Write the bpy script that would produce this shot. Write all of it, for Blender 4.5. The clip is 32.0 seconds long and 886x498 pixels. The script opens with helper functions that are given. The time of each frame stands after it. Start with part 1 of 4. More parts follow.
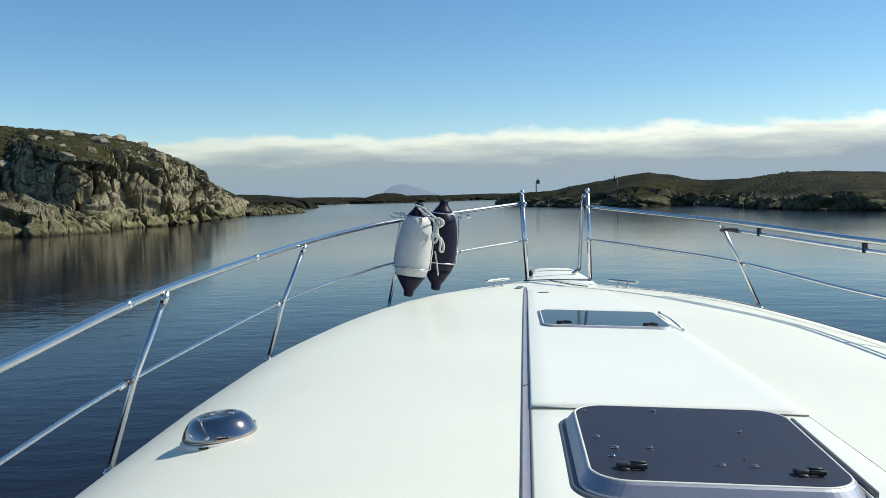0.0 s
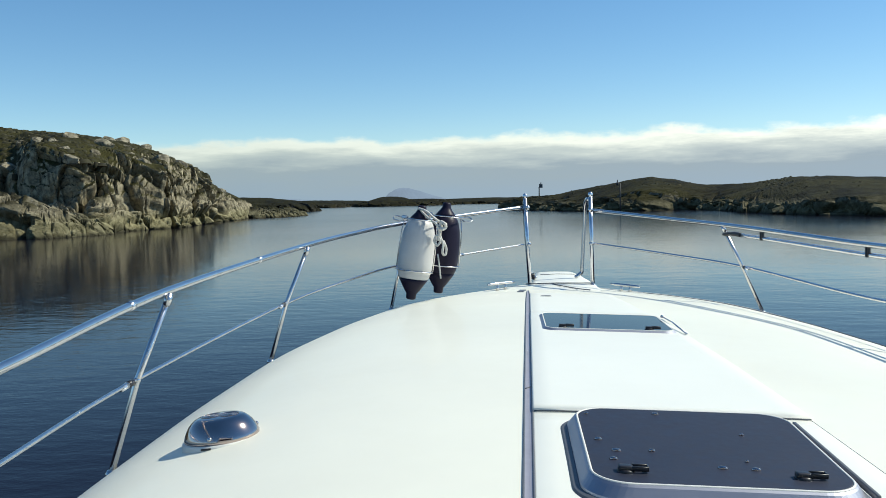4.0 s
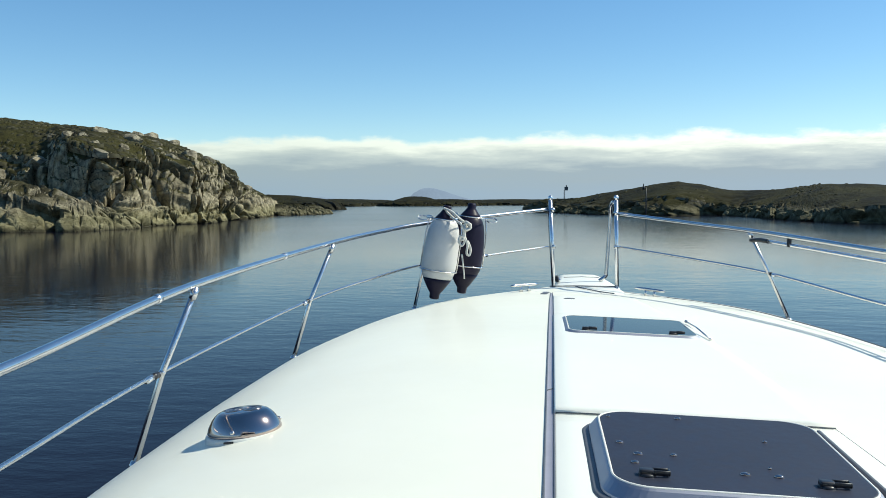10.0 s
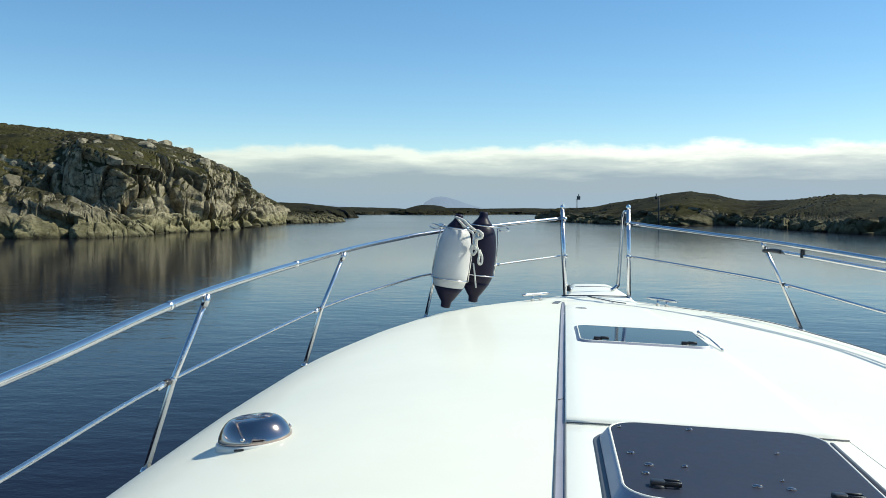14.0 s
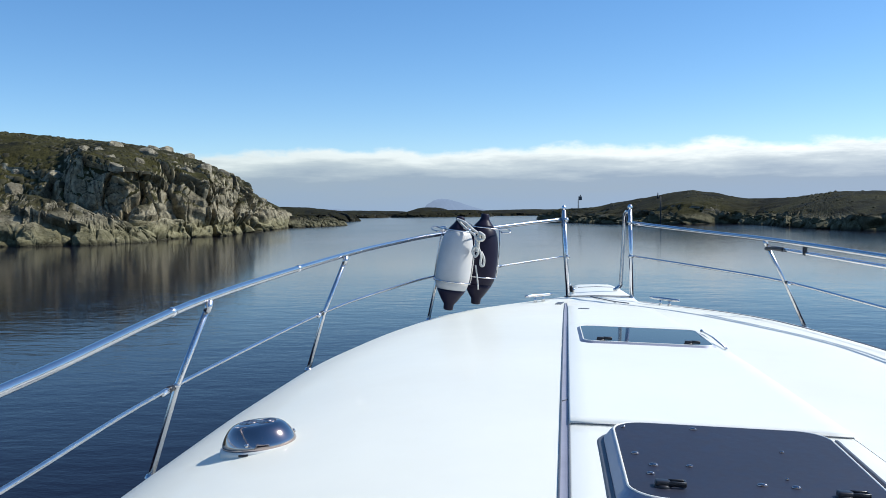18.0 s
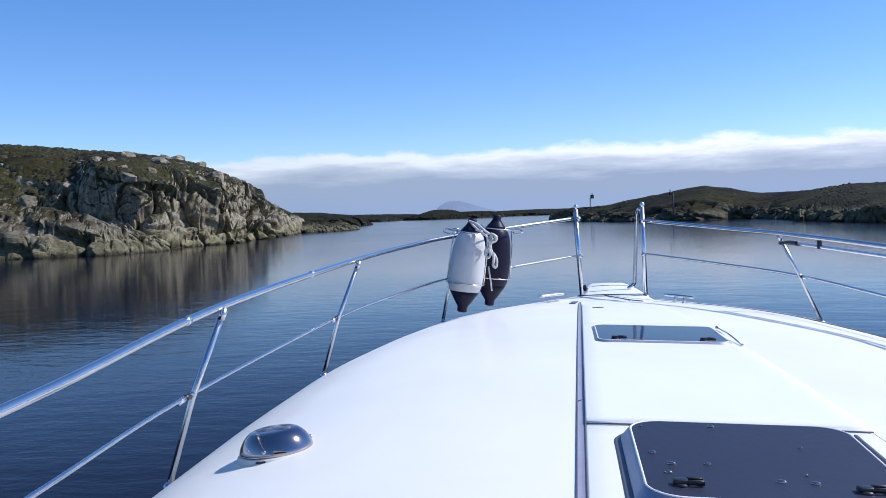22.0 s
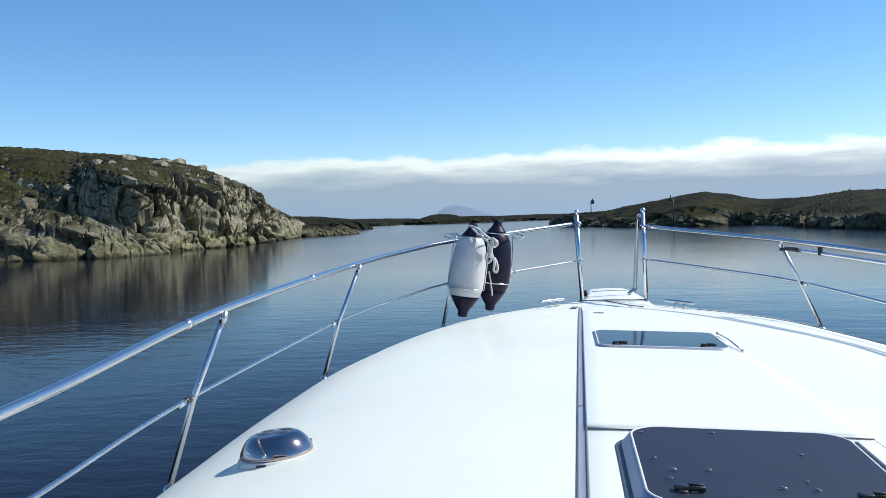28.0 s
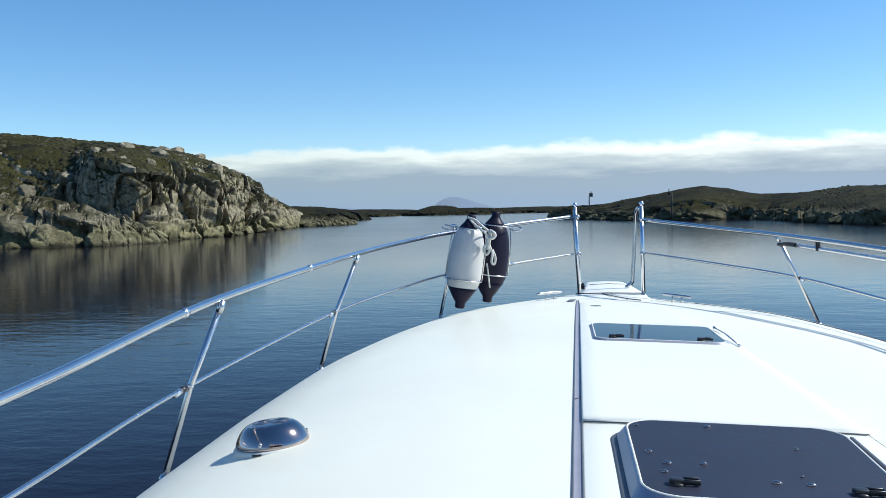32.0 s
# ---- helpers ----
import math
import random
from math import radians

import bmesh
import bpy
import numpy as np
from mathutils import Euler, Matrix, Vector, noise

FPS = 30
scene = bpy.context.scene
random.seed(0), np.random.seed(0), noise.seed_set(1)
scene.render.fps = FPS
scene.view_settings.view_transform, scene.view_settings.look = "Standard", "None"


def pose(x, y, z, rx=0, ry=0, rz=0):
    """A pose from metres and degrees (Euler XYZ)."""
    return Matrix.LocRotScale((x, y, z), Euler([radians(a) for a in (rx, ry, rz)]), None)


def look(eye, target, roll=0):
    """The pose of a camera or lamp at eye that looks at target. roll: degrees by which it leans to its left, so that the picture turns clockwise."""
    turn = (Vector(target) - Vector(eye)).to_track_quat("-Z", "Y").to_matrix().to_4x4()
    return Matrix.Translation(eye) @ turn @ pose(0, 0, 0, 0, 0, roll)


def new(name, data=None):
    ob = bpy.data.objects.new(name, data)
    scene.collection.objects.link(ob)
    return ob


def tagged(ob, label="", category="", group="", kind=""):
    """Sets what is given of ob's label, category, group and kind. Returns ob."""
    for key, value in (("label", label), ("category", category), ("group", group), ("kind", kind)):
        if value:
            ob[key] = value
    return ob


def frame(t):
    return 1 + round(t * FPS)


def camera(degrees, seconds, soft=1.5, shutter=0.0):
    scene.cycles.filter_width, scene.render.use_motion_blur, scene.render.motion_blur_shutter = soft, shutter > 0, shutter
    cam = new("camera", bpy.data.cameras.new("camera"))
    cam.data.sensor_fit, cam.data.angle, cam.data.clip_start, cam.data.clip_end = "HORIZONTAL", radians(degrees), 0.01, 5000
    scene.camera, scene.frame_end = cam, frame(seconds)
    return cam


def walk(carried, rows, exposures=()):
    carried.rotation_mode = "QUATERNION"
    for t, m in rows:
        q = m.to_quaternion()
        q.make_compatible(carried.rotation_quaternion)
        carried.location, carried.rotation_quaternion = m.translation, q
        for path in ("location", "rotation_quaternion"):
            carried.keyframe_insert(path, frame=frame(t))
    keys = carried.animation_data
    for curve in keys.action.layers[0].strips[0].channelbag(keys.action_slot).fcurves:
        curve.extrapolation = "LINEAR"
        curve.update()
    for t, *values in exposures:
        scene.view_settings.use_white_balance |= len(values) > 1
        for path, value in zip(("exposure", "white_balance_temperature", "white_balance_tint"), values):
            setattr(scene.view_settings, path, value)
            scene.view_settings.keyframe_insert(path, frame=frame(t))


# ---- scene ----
# camera and its way, light levels
SKY_STRENGTH, BANK_STRENGTH, SUN_STRENGTH, CLOUD_TOP = 0.131, 0.97, 4.5, 0.040
cam = camera(52.0, 32.0, soft=0.5)
PATH = [
    (0, (-0.377, 0.007, 2.205), (-0.488, 2.0, 2.094), -1.5),
    (0.5, (-0.379, 0.007, 2.205), (-0.491, 2.001, 2.096), -1.3),
    (1, (-0.379, 0.007, 2.204), (-0.493, 2.0, 2.094), -1.3),
    (1.5, (-0.378, 0.005, 2.205), (-0.494, 1.999, 2.097), -1.3),
    (2, (-0.378, 0.007, 2.203), (-0.486, 2.001, 2.09), -1.2),
    (2.5, (-0.377, 0.007, 2.203), (-0.484, 2.001, 2.094), -1.3),
    (4.5, (-0.377, 0.004, 2.202), (-0.501, 1.998, 2.099), -1.1),
    (5, (-0.379, 0.004, 2.202), (-0.51, 1.997, 2.094), -0.9),
    (5.5, (-0.381, 0.004, 2.202), (-0.502, 1.998, 2.102), -0.8),
    (6, (-0.38, 0.005, 2.202), (-0.506, 1.998, 2.099), -0.8),
    (6.5, (-0.38, 0.003, 2.203), (-0.512, 1.996, 2.104), -0.6),
    (7, (-0.371, -0.003, 2.204), (-0.524, 1.988, 2.098), -0.3),
    (7.5, (-0.379, 0.002, 2.203), (-0.543, 1.993, 2.104), -0.3),
    (8, (-0.378, 0.004, 2.202), (-0.539, 1.995, 2.099), -0.1),
    (8.5, (-0.38, 0.003, 2.202), (-0.544, 1.993, 2.095), -0.3),
    (9, (-0.379, 0.002, 2.202), (-0.537, 1.993, 2.092), -0.3),
    (9.5, (-0.379, 0.002, 2.202), (-0.546, 1.992, 2.104), 0.0),
    (10, (-0.379, 0.0, 2.2), (-0.548, 1.991, 2.099), -0.2),
    (10.5, (-0.378, 0.0, 2.2), (-0.554, 1.99, 2.105), -0.4),
    (11, (-0.378, 0.001, 2.2), (-0.562, 1.99, 2.103), -0.3),
    (11.5, (-0.376, -0.004, 2.203), (-0.561, 1.986, 2.107), -0.1),
    (12, (-0.377, 0.002, 2.2), (-0.562, 1.992, 2.105), -0.0),
    (12.5, (-0.379, 0.001, 2.2), (-0.564, 1.991, 2.109), 0.1),
    (13, (-0.379, 0.002, 2.2), (-0.568, 1.991, 2.109), 0.1),
    (13.5, (-0.38, 0.002, 2.201), (-0.573, 1.991, 2.116), 0.3),
    (14, (-0.378, 0.001, 2.2), (-0.573, 1.99, 2.118), 0.1),
    (14.5, (-0.381, 0.002, 2.2), (-0.572, 1.991, 2.115), -0.2),
    (16.5, (-0.379, 0.002, 2.2), (-0.582, 1.99, 2.127), -0.9),
    (17, (-0.376, -0.002, 2.201), (-0.576, 1.987, 2.115), -0.9),
    (17.5, (-0.376, -0.002, 2.201), (-0.584, 1.985, 2.129), -0.6),
    (18, (-0.376, 0.001, 2.201), (-0.576, 1.989, 2.124), -0.7),
    (18.5, (-0.376, 0.0, 2.201), (-0.565, 1.989, 2.12), -0.9),
    (19, (-0.378, 0.003, 2.201), (-0.569, 1.992, 2.128), -0.9),
    (19.5, (-0.377, 0.0, 2.204), (-0.575, 1.989, 2.138), -1.2),
    (20, (-0.376, 0.0, 2.201), (-0.577, 1.989, 2.124), -1.7),
    (20.5, (-0.377, -0.001, 2.201), (-0.599, 1.986, 2.132), -1.9),
    (21, (-0.375, -0.001, 2.204), (-0.596, 1.985, 2.126), -2.5),
    (21.5, (-0.375, 0.001, 2.204), (-0.603, 1.987, 2.132), -2.3),
    (22, (-0.374, 0.001, 2.203), (-0.602, 1.987, 2.131), -2.1),
    (22.5, (-0.375, 0.001, 2.203), (-0.604, 1.986, 2.123), -1.9),
    (23, (-0.378, -0.001, 2.202), (-0.607, 1.985, 2.133), -1.9),
    (23.5, (-0.377, -0.001, 2.201), (-0.605, 1.985, 2.127), -1.9),
    (24, (-0.375, -0.001, 2.203), (-0.61, 1.984, 2.131), -1.8),
    (24.5, (-0.377, -0.002, 2.201), (-0.611, 1.983, 2.126), -1.7),
    (25, (-0.374, -0.001, 2.203), (-0.609, 1.984, 2.13), -1.6),
    (25.5, (-0.374, -0.001, 2.202), (-0.606, 1.984, 2.137), -1.7),
    (27.5, (-0.375, 0.0, 2.198), (-0.601, 1.986, 2.131), -1.6),
    (28, (-0.377, 0.0, 2.203), (-0.605, 1.986, 2.141), -1.8),
    (28.5, (-0.375, -0.001, 2.2), (-0.604, 1.985, 2.129), -1.5),
    (29, (-0.376, 0.001, 2.202), (-0.609, 1.986, 2.135), -1.3),
    (29.5, (-0.377, 0.002, 2.203), (-0.608, 1.988, 2.132), -1.2),
    (30, (-0.376, -0.001, 2.202), (-0.607, 1.984, 2.131), -1.2),
    (30.5, (-0.378, 0.001, 2.203), (-0.609, 1.986, 2.131), -1.1),
    (31, (-0.376, 0.001, 2.202), (-0.606, 1.987, 2.144), -1.1),
    (31.5, (-0.377, 0.0, 2.205), (-0.602, 1.987, 2.148), -0.8),
    (32, (-0.377, 0.002, 2.203), (-0.601, 1.988, 2.122), -1.2),
]
EXPOSURES = [(0, 0.05, 6750, 2), (5, 0.13, 6750, 1), (9, 0.22, 6750, 0), (14, 0.22, 6750, 0), (17, 0.16, 6350, 5), (21, 0.12, 5700, 18), (25, 0.12, 5650, 20), (28, 0.2, 6100, 7), (32, 0.2, 6150, 5)]
walk(cam, [(t, look(eye, target, roll)) for t, eye, target, roll in PATH], exposures=EXPOSURES)

# ---- world, sun ----
SUN_AZ, SUN_EL = radians(75), radians(46)
SUN_DIR = Vector((math.sin(SUN_AZ) * math.cos(SUN_EL), math.cos(SUN_AZ) * math.cos(SUN_EL), math.sin(SUN_EL)))


def nd(tree, kind, **values):
    n = tree.nodes.new(kind)
    for k, v in values.items():
        n.inputs[k.replace("_", " ")].default_value = v
    return n


def wire(tree, *pairs):
    for a, b in pairs:
        tree.links.new(a, b)


def calc(tree, op, a, b=None, clamp=False):
    n = tree.nodes.new("ShaderNodeMath")
    n.operation, n.use_clamp = op, clamp
    for i, v in enumerate((a, b)):
        if v is None:
            continue
        if isinstance(v, (int, float)):
            n.inputs[i].default_value = v
        else:
            tree.links.new(v, n.inputs[i])
    return n.outputs[0]


def ramp(tree, fac, stops, mode="LINEAR"):
    n = tree.nodes.new("ShaderNodeValToRGB")
    n.color_ramp.interpolation = mode
    e = n.color_ramp.elements
    while len(e) < len(stops):
        e.new(0.5)
    for el, (p, c) in zip(e, stops):
        el.position = p
        el.color = (c, c, c, 1) if isinstance(c, (int, float)) else (*c, 1)
    tree.links.new(fac, n.inputs[0])
    return n.outputs[0]


def mixc(tree, fac, a, b, blend="MIX"):
    n = tree.nodes.new("ShaderNodeMix")
    n.data_type, n.blend_type = "RGBA", blend
    for sock, v in ((n.inputs[0], fac), (n.inputs[6], a), (n.inputs[7], b)):
        if isinstance(v, (int, float)):
            sock.default_value = v
        elif isinstance(v, tuple):
            sock.default_value = (*v, 1)
        else:
            tree.links.new(v, sock)
    return n.outputs[2]


def noise_out(tree, vec, scale, detail=4.0, rough=0.55, out=0):
    n = nd(tree, "ShaderNodeTexNoise", Scale=scale, Detail=detail, Roughness=rough)
    tree.links.new(vec, n.inputs["Vector"])
    return n.outputs[out]


def stretched(tree, vec, scale, turn=(0, 0, 0)):
    n = tree.nodes.new("ShaderNodeMapping")
    n.inputs["Scale"].default_value = scale
    n.inputs["Rotation"].default_value = turn
    tree.links.new(vec, n.inputs["Vector"])
    return n.outputs[0]


world = bpy.data.worlds.new("sky_world")
scene.world = world
world.use_nodes = True
wt = world.node_tree
wt.nodes.clear()
sky = wt.nodes.new("ShaderNodeTexSky")
sky.sky_type, sky.sun_disc = "NISHITA", False
sky.sun_elevation, sky.sun_rotation = SUN_EL, SUN_AZ
sky.air_density, sky.dust_density, sky.ozone_density = 0.85, 0.15, 3.5
coord = wt.nodes.new("ShaderNodeTexCoord").outputs["Generated"]
sep = nd(wt, "ShaderNodeSeparateXYZ")
wire(wt, (coord, sep.inputs[0]))
alt = sep.outputs[2]
# a low bank of stratus all round the horizon, with an uneven bright top
flat = stretched(wt, coord, (1, 1, 2.5))
lumps = noise_out(wt, flat, 7.0, 7.0, 0.55)
wide = noise_out(wt, flat, 1.6, 2.0, 0.5)
top = calc(wt, "ADD", calc(wt, "MULTIPLY", lumps, 0.036), calc(wt, "ADD", calc(wt, "MULTIPLY", wide, 0.03), CLOUD_TOP))
rel = calc(wt, "DIVIDE", alt, top)
soft_edge = calc(wt, "SUBTRACT", rel, calc(wt, "MULTIPLY", calc(wt, "SUBTRACT", noise_out(wt, flat, 22.0, 6.0, 0.6), 0.5), 0.30))
mask = ramp(wt, soft_edge, ((0.86, 1.0), (1.0, 0.0)), "EASE")
sunny = nd(wt, "ShaderNodeVectorMath")
sunny.operation = "DOT_PRODUCT"
sunny.inputs[1].default_value = (math.sin(SUN_AZ), math.cos(SUN_AZ), 0)
wire(wt, (coord, sunny.inputs[0]))
side = ramp(wt, calc(wt, "ADD", calc(wt, "MULTIPLY", sunny.outputs["Value"], 0.5), 0.5), ((0.25, 0.0), (0.95, 1.0)))
shade_rel = calc(wt, "ADD", rel, calc(wt, "MULTIPLY", calc(wt, "SUBTRACT", noise_out(wt, stretched(wt, coord, (1, 1, 7)), 9.0, 5.0, 0.6), 0.5), 0.55))
bank_sun = ramp(wt, shade_rel, ((0.0, (0.36, 0.455, 0.61)), (0.48, (0.36, 0.43, 0.54)), (0.70, (0.68, 0.73, 0.77)), (0.86, (1.2, 1.2, 1.15))))
bank_far = ramp(wt, shade_rel, ((0.0, (0.27, 0.37, 0.49)), (0.5, (0.33, 0.41, 0.46)), (0.8, (0.50, 0.58, 0.57)), (1.0, (0.60, 0.69, 0.68))))
bank = mixc(wt, side, bank_far, bank_sun)
bg_sky, bg_bank = nd(wt, "ShaderNodeBackground", Strength=SKY_STRENGTH), nd(wt, "ShaderNodeBackground", Strength=BANK_STRENGTH)
mix_bg, out_w = nd(wt, "ShaderNodeMixShader"), nd(wt, "ShaderNodeOutputWorld")
clear = nd(wt, "ShaderNodeHueSaturation", Saturation=1.18)
wire(wt, (sky.outputs[0], clear.inputs["Color"]))
wire(wt, (clear.outputs[0], bg_sky.inputs[0]), (bank, bg_bank.inputs[0]), (mask, mix_bg.inputs[0]),
     (bg_sky.outputs[0], mix_bg.inputs[1]), (bg_bank.outputs[0], mix_bg.inputs[2]), (mix_bg.outputs[0], out_w.inputs[0]))

sun = new("sun", bpy.data.lights.new("sun", "SUN"))
sun.data.energy, sun.data.angle, sun.data.color = SUN_STRENGTH, radians(1.4), (1.0, 0.95, 0.87)
sun.matrix_world = look(SUN_DIR * 50, (0, 0, 0))


# ---- materials ----
def material(name):
    m = bpy.data.materials.new(name)
    m.use_nodes = True
    t = m.node_tree
    b = t.nodes["Principled BSDF"]
    return m, t, b, t.nodes.new("ShaderNodeNewGeometry"), t.nodes.new("ShaderNodeTexCoord")


def add_bump(t, b, height, strength, distance, before=None):
    n = nd(t, "ShaderNodeBump", Strength=strength, Distance=distance)
    t.links.new(height, n.inputs["Height"])
    if before is not None:
        t.links.new(before, n.inputs["Normal"])
    t.links.new(n.outputs[0], b.inputs["Normal"])
    return n.outputs[0]


def plain(name, color, rough, metal=0.0, vary=0.12, scale=6.0, bump=0.0, coat=0.0):
    grain = 0.10 if metal else 0.5
    m, t, b, geo, tc = material(name)
    n = noise_out(t, tc.outputs["Object"], scale, 5.0, 0.6)
    fine = noise_out(t, tc.outputs["Object"], scale * 14, 3.0, 0.6)
    dark = tuple(c * (1 - vary) for c in color)
    lite = tuple(min(1, c * (1 + vary * 0.6)) for c in color)
    wire(t, (mixc(t, ramp(t, n, ((0.3, 0.0), (0.7, 1.0))), dark, lite), b.inputs["Base Color"]))
    wire(t, (calc(t, "ADD", calc(t, "MULTIPLY", fine, rough * grain), rough * (1 - grain / 2)), b.inputs["Roughness"]))
    b.inputs["Metallic"].default_value = metal
    b.inputs["Coat Weight"].default_value = coat
    b.inputs["Coat Roughness"].default_value = 0.08
    if bump:
        add_bump(t, b, fine, bump, 0.002)
    return m


GELCOAT = plain("white_gelcoat", (0.82, 0.825, 0.752), 0.55, 0, 0.03, 1.7, 0.03, 0.13)
GELCOAT_DECK = plain("warm_white_gelcoat", (0.82, 0.812, 0.705), 0.55, 0, 0.045, 1.1, 0.03, 0.13)
GELCOAT_SIDE = plain("cream_gelcoat", (0.78, 0.77, 0.71), 0.5, 0, 0.05, 2.3, 0.03)
STEEL = plain("polished_steel", (0.66, 0.65, 0.65), 0.24, 1.0, 0.10, 9.0)
ALUMINIUM = plain("anodised_aluminium", (0.80, 0.79, 0.80), 0.26, 1.0, 0.08, 12.0)
CHROME = plain("chrome", (0.48, 0.40, 0.38), 0.11, 1.0, 0.08, 20.0)
BLACK_PLASTIC = plain("black_plastic", (0.018, 0.018, 0.022), 0.38, 0, 0.25, 20.0, 0.05)
GREY_RUBBER = plain("grey_rubber", (0.10, 0.11, 0.13), 0.5, 0, 0.2, 9.0, 0.1)
FRAME_GREY = plain("satin_hatch_frame", (0.40, 0.41, 0.47), 0.48, 1.0, 0.08, 5.0)
# bluish grey stands for the shade inside the deck channel
CHANNEL_SHADE = plain("shaded_channel_gelcoat", (0.30, 0.30, 0.36), 0.5, 0, 0.12, 5.0, 0.05)
ACRYLIC = plain("smoked_acrylic", (0.013, 0.017, 0.036), 0.55, 0, 0.15, 3.0, 0.0)
TINTED = plain("tinted_glass", (0.016, 0.018, 0.027), 0.035, 0, 0.2, 3.0)


def gloss(mat, level, ior):
    b = next(n for n in mat.node_tree.nodes if n.type == "BSDF_PRINCIPLED")
    b.inputs["Specular IOR Level"].default_value, b.inputs["IOR"].default_value = level, ior


gloss(TINTED, 0.22, 1.19)
FENDER_WHITE = plain("white_fender_vinyl", (0.60, 0.59, 0.57), 0.42, 0, 0.10, 8.0, 0.06)
FENDER_NAVY = plain("navy_fender_vinyl", (0.016, 0.014, 0.030), 0.42, 0, 0.2, 8.0, 0.06)
gloss(FENDER_NAVY, 0.2, 1.4)
ROPE = plain("white_rope", (0.66, 0.64, 0.58), 0.85, 0, 0.25, 60.0, 0.6)
BOARD_GREY = plain("weathered_grey_board", (0.10, 0.105, 0.11), 0.7, 0, 0.2, 2.0, 0.1)
MARK_PAINT = plain("weathered_black_paint", (0.030, 0.033, 0.036), 0.6, 0, 0.3, 2.0, 0.1)


def water_material():
    m, t, b, geo, tc = material("sea_water")
    pos = geo.outputs["Position"]
    b.inputs["Base Color"].default_value = (0.006, 0.005, 0.011, 1)
    b.inputs["IOR"].default_value = 1.20
    b.inputs["Specular IOR Level"].default_value = 0.22
    b.inputs["Specular Tint"].default_value = (1.0, 0.76, 0.62, 1)
    # ruffled patches and calm lanes
    patch = ramp(t, noise_out(t, stretched(t, pos, (0.010, 0.022, 1), (0, 0, 0.35)), 1.0, 3.0, 0.5), ((0.38, 0.26), (0.66, 1.0)))
    swell = noise_out(t, stretched(t, pos, (0.45, 0.62, 1), (0, 0, 0.5)), 1.0, 2.0, 0.5)
    ripple = noise_out(t, stretched(t, pos, (1.6, 2.7, 1), (0, 0, 0.30)), 1.0, 5.0, 0.58)
    # short ripples round the boat; further off the sea is a fine even ruffle
    away = nd(t, "ShaderNodeVectorMath")
    away.operation = "LENGTH"
    wire(t, (pos, away.inputs[0]))
    close = ramp(t, calc(t, "MULTIPLY", away.outputs["Value"], 0.01), ((0.12, 1.0), (0.40, 0.36), (1.0, 0.08)))
    h = calc(t, "ADD", calc(t, "MULTIPLY", swell, 0.012), calc(t, "MULTIPLY", calc(t, "MULTIPLY", ripple, patch), 0.024))
    h = calc(t, "MULTIPLY", h, close)
    ruffle = calc(t, "MULTIPLY", calc(t, "SUBTRACT", 1.0, close), calc(t, "ADD", calc(t, "MULTIPLY", patch, 0.06), 0.07))
    wire(t, (calc(t, "ADD", ruffle, 0.02), b.inputs["Roughness"]))
    add_bump(t, b, h, 1.0, 1.0)
    return m


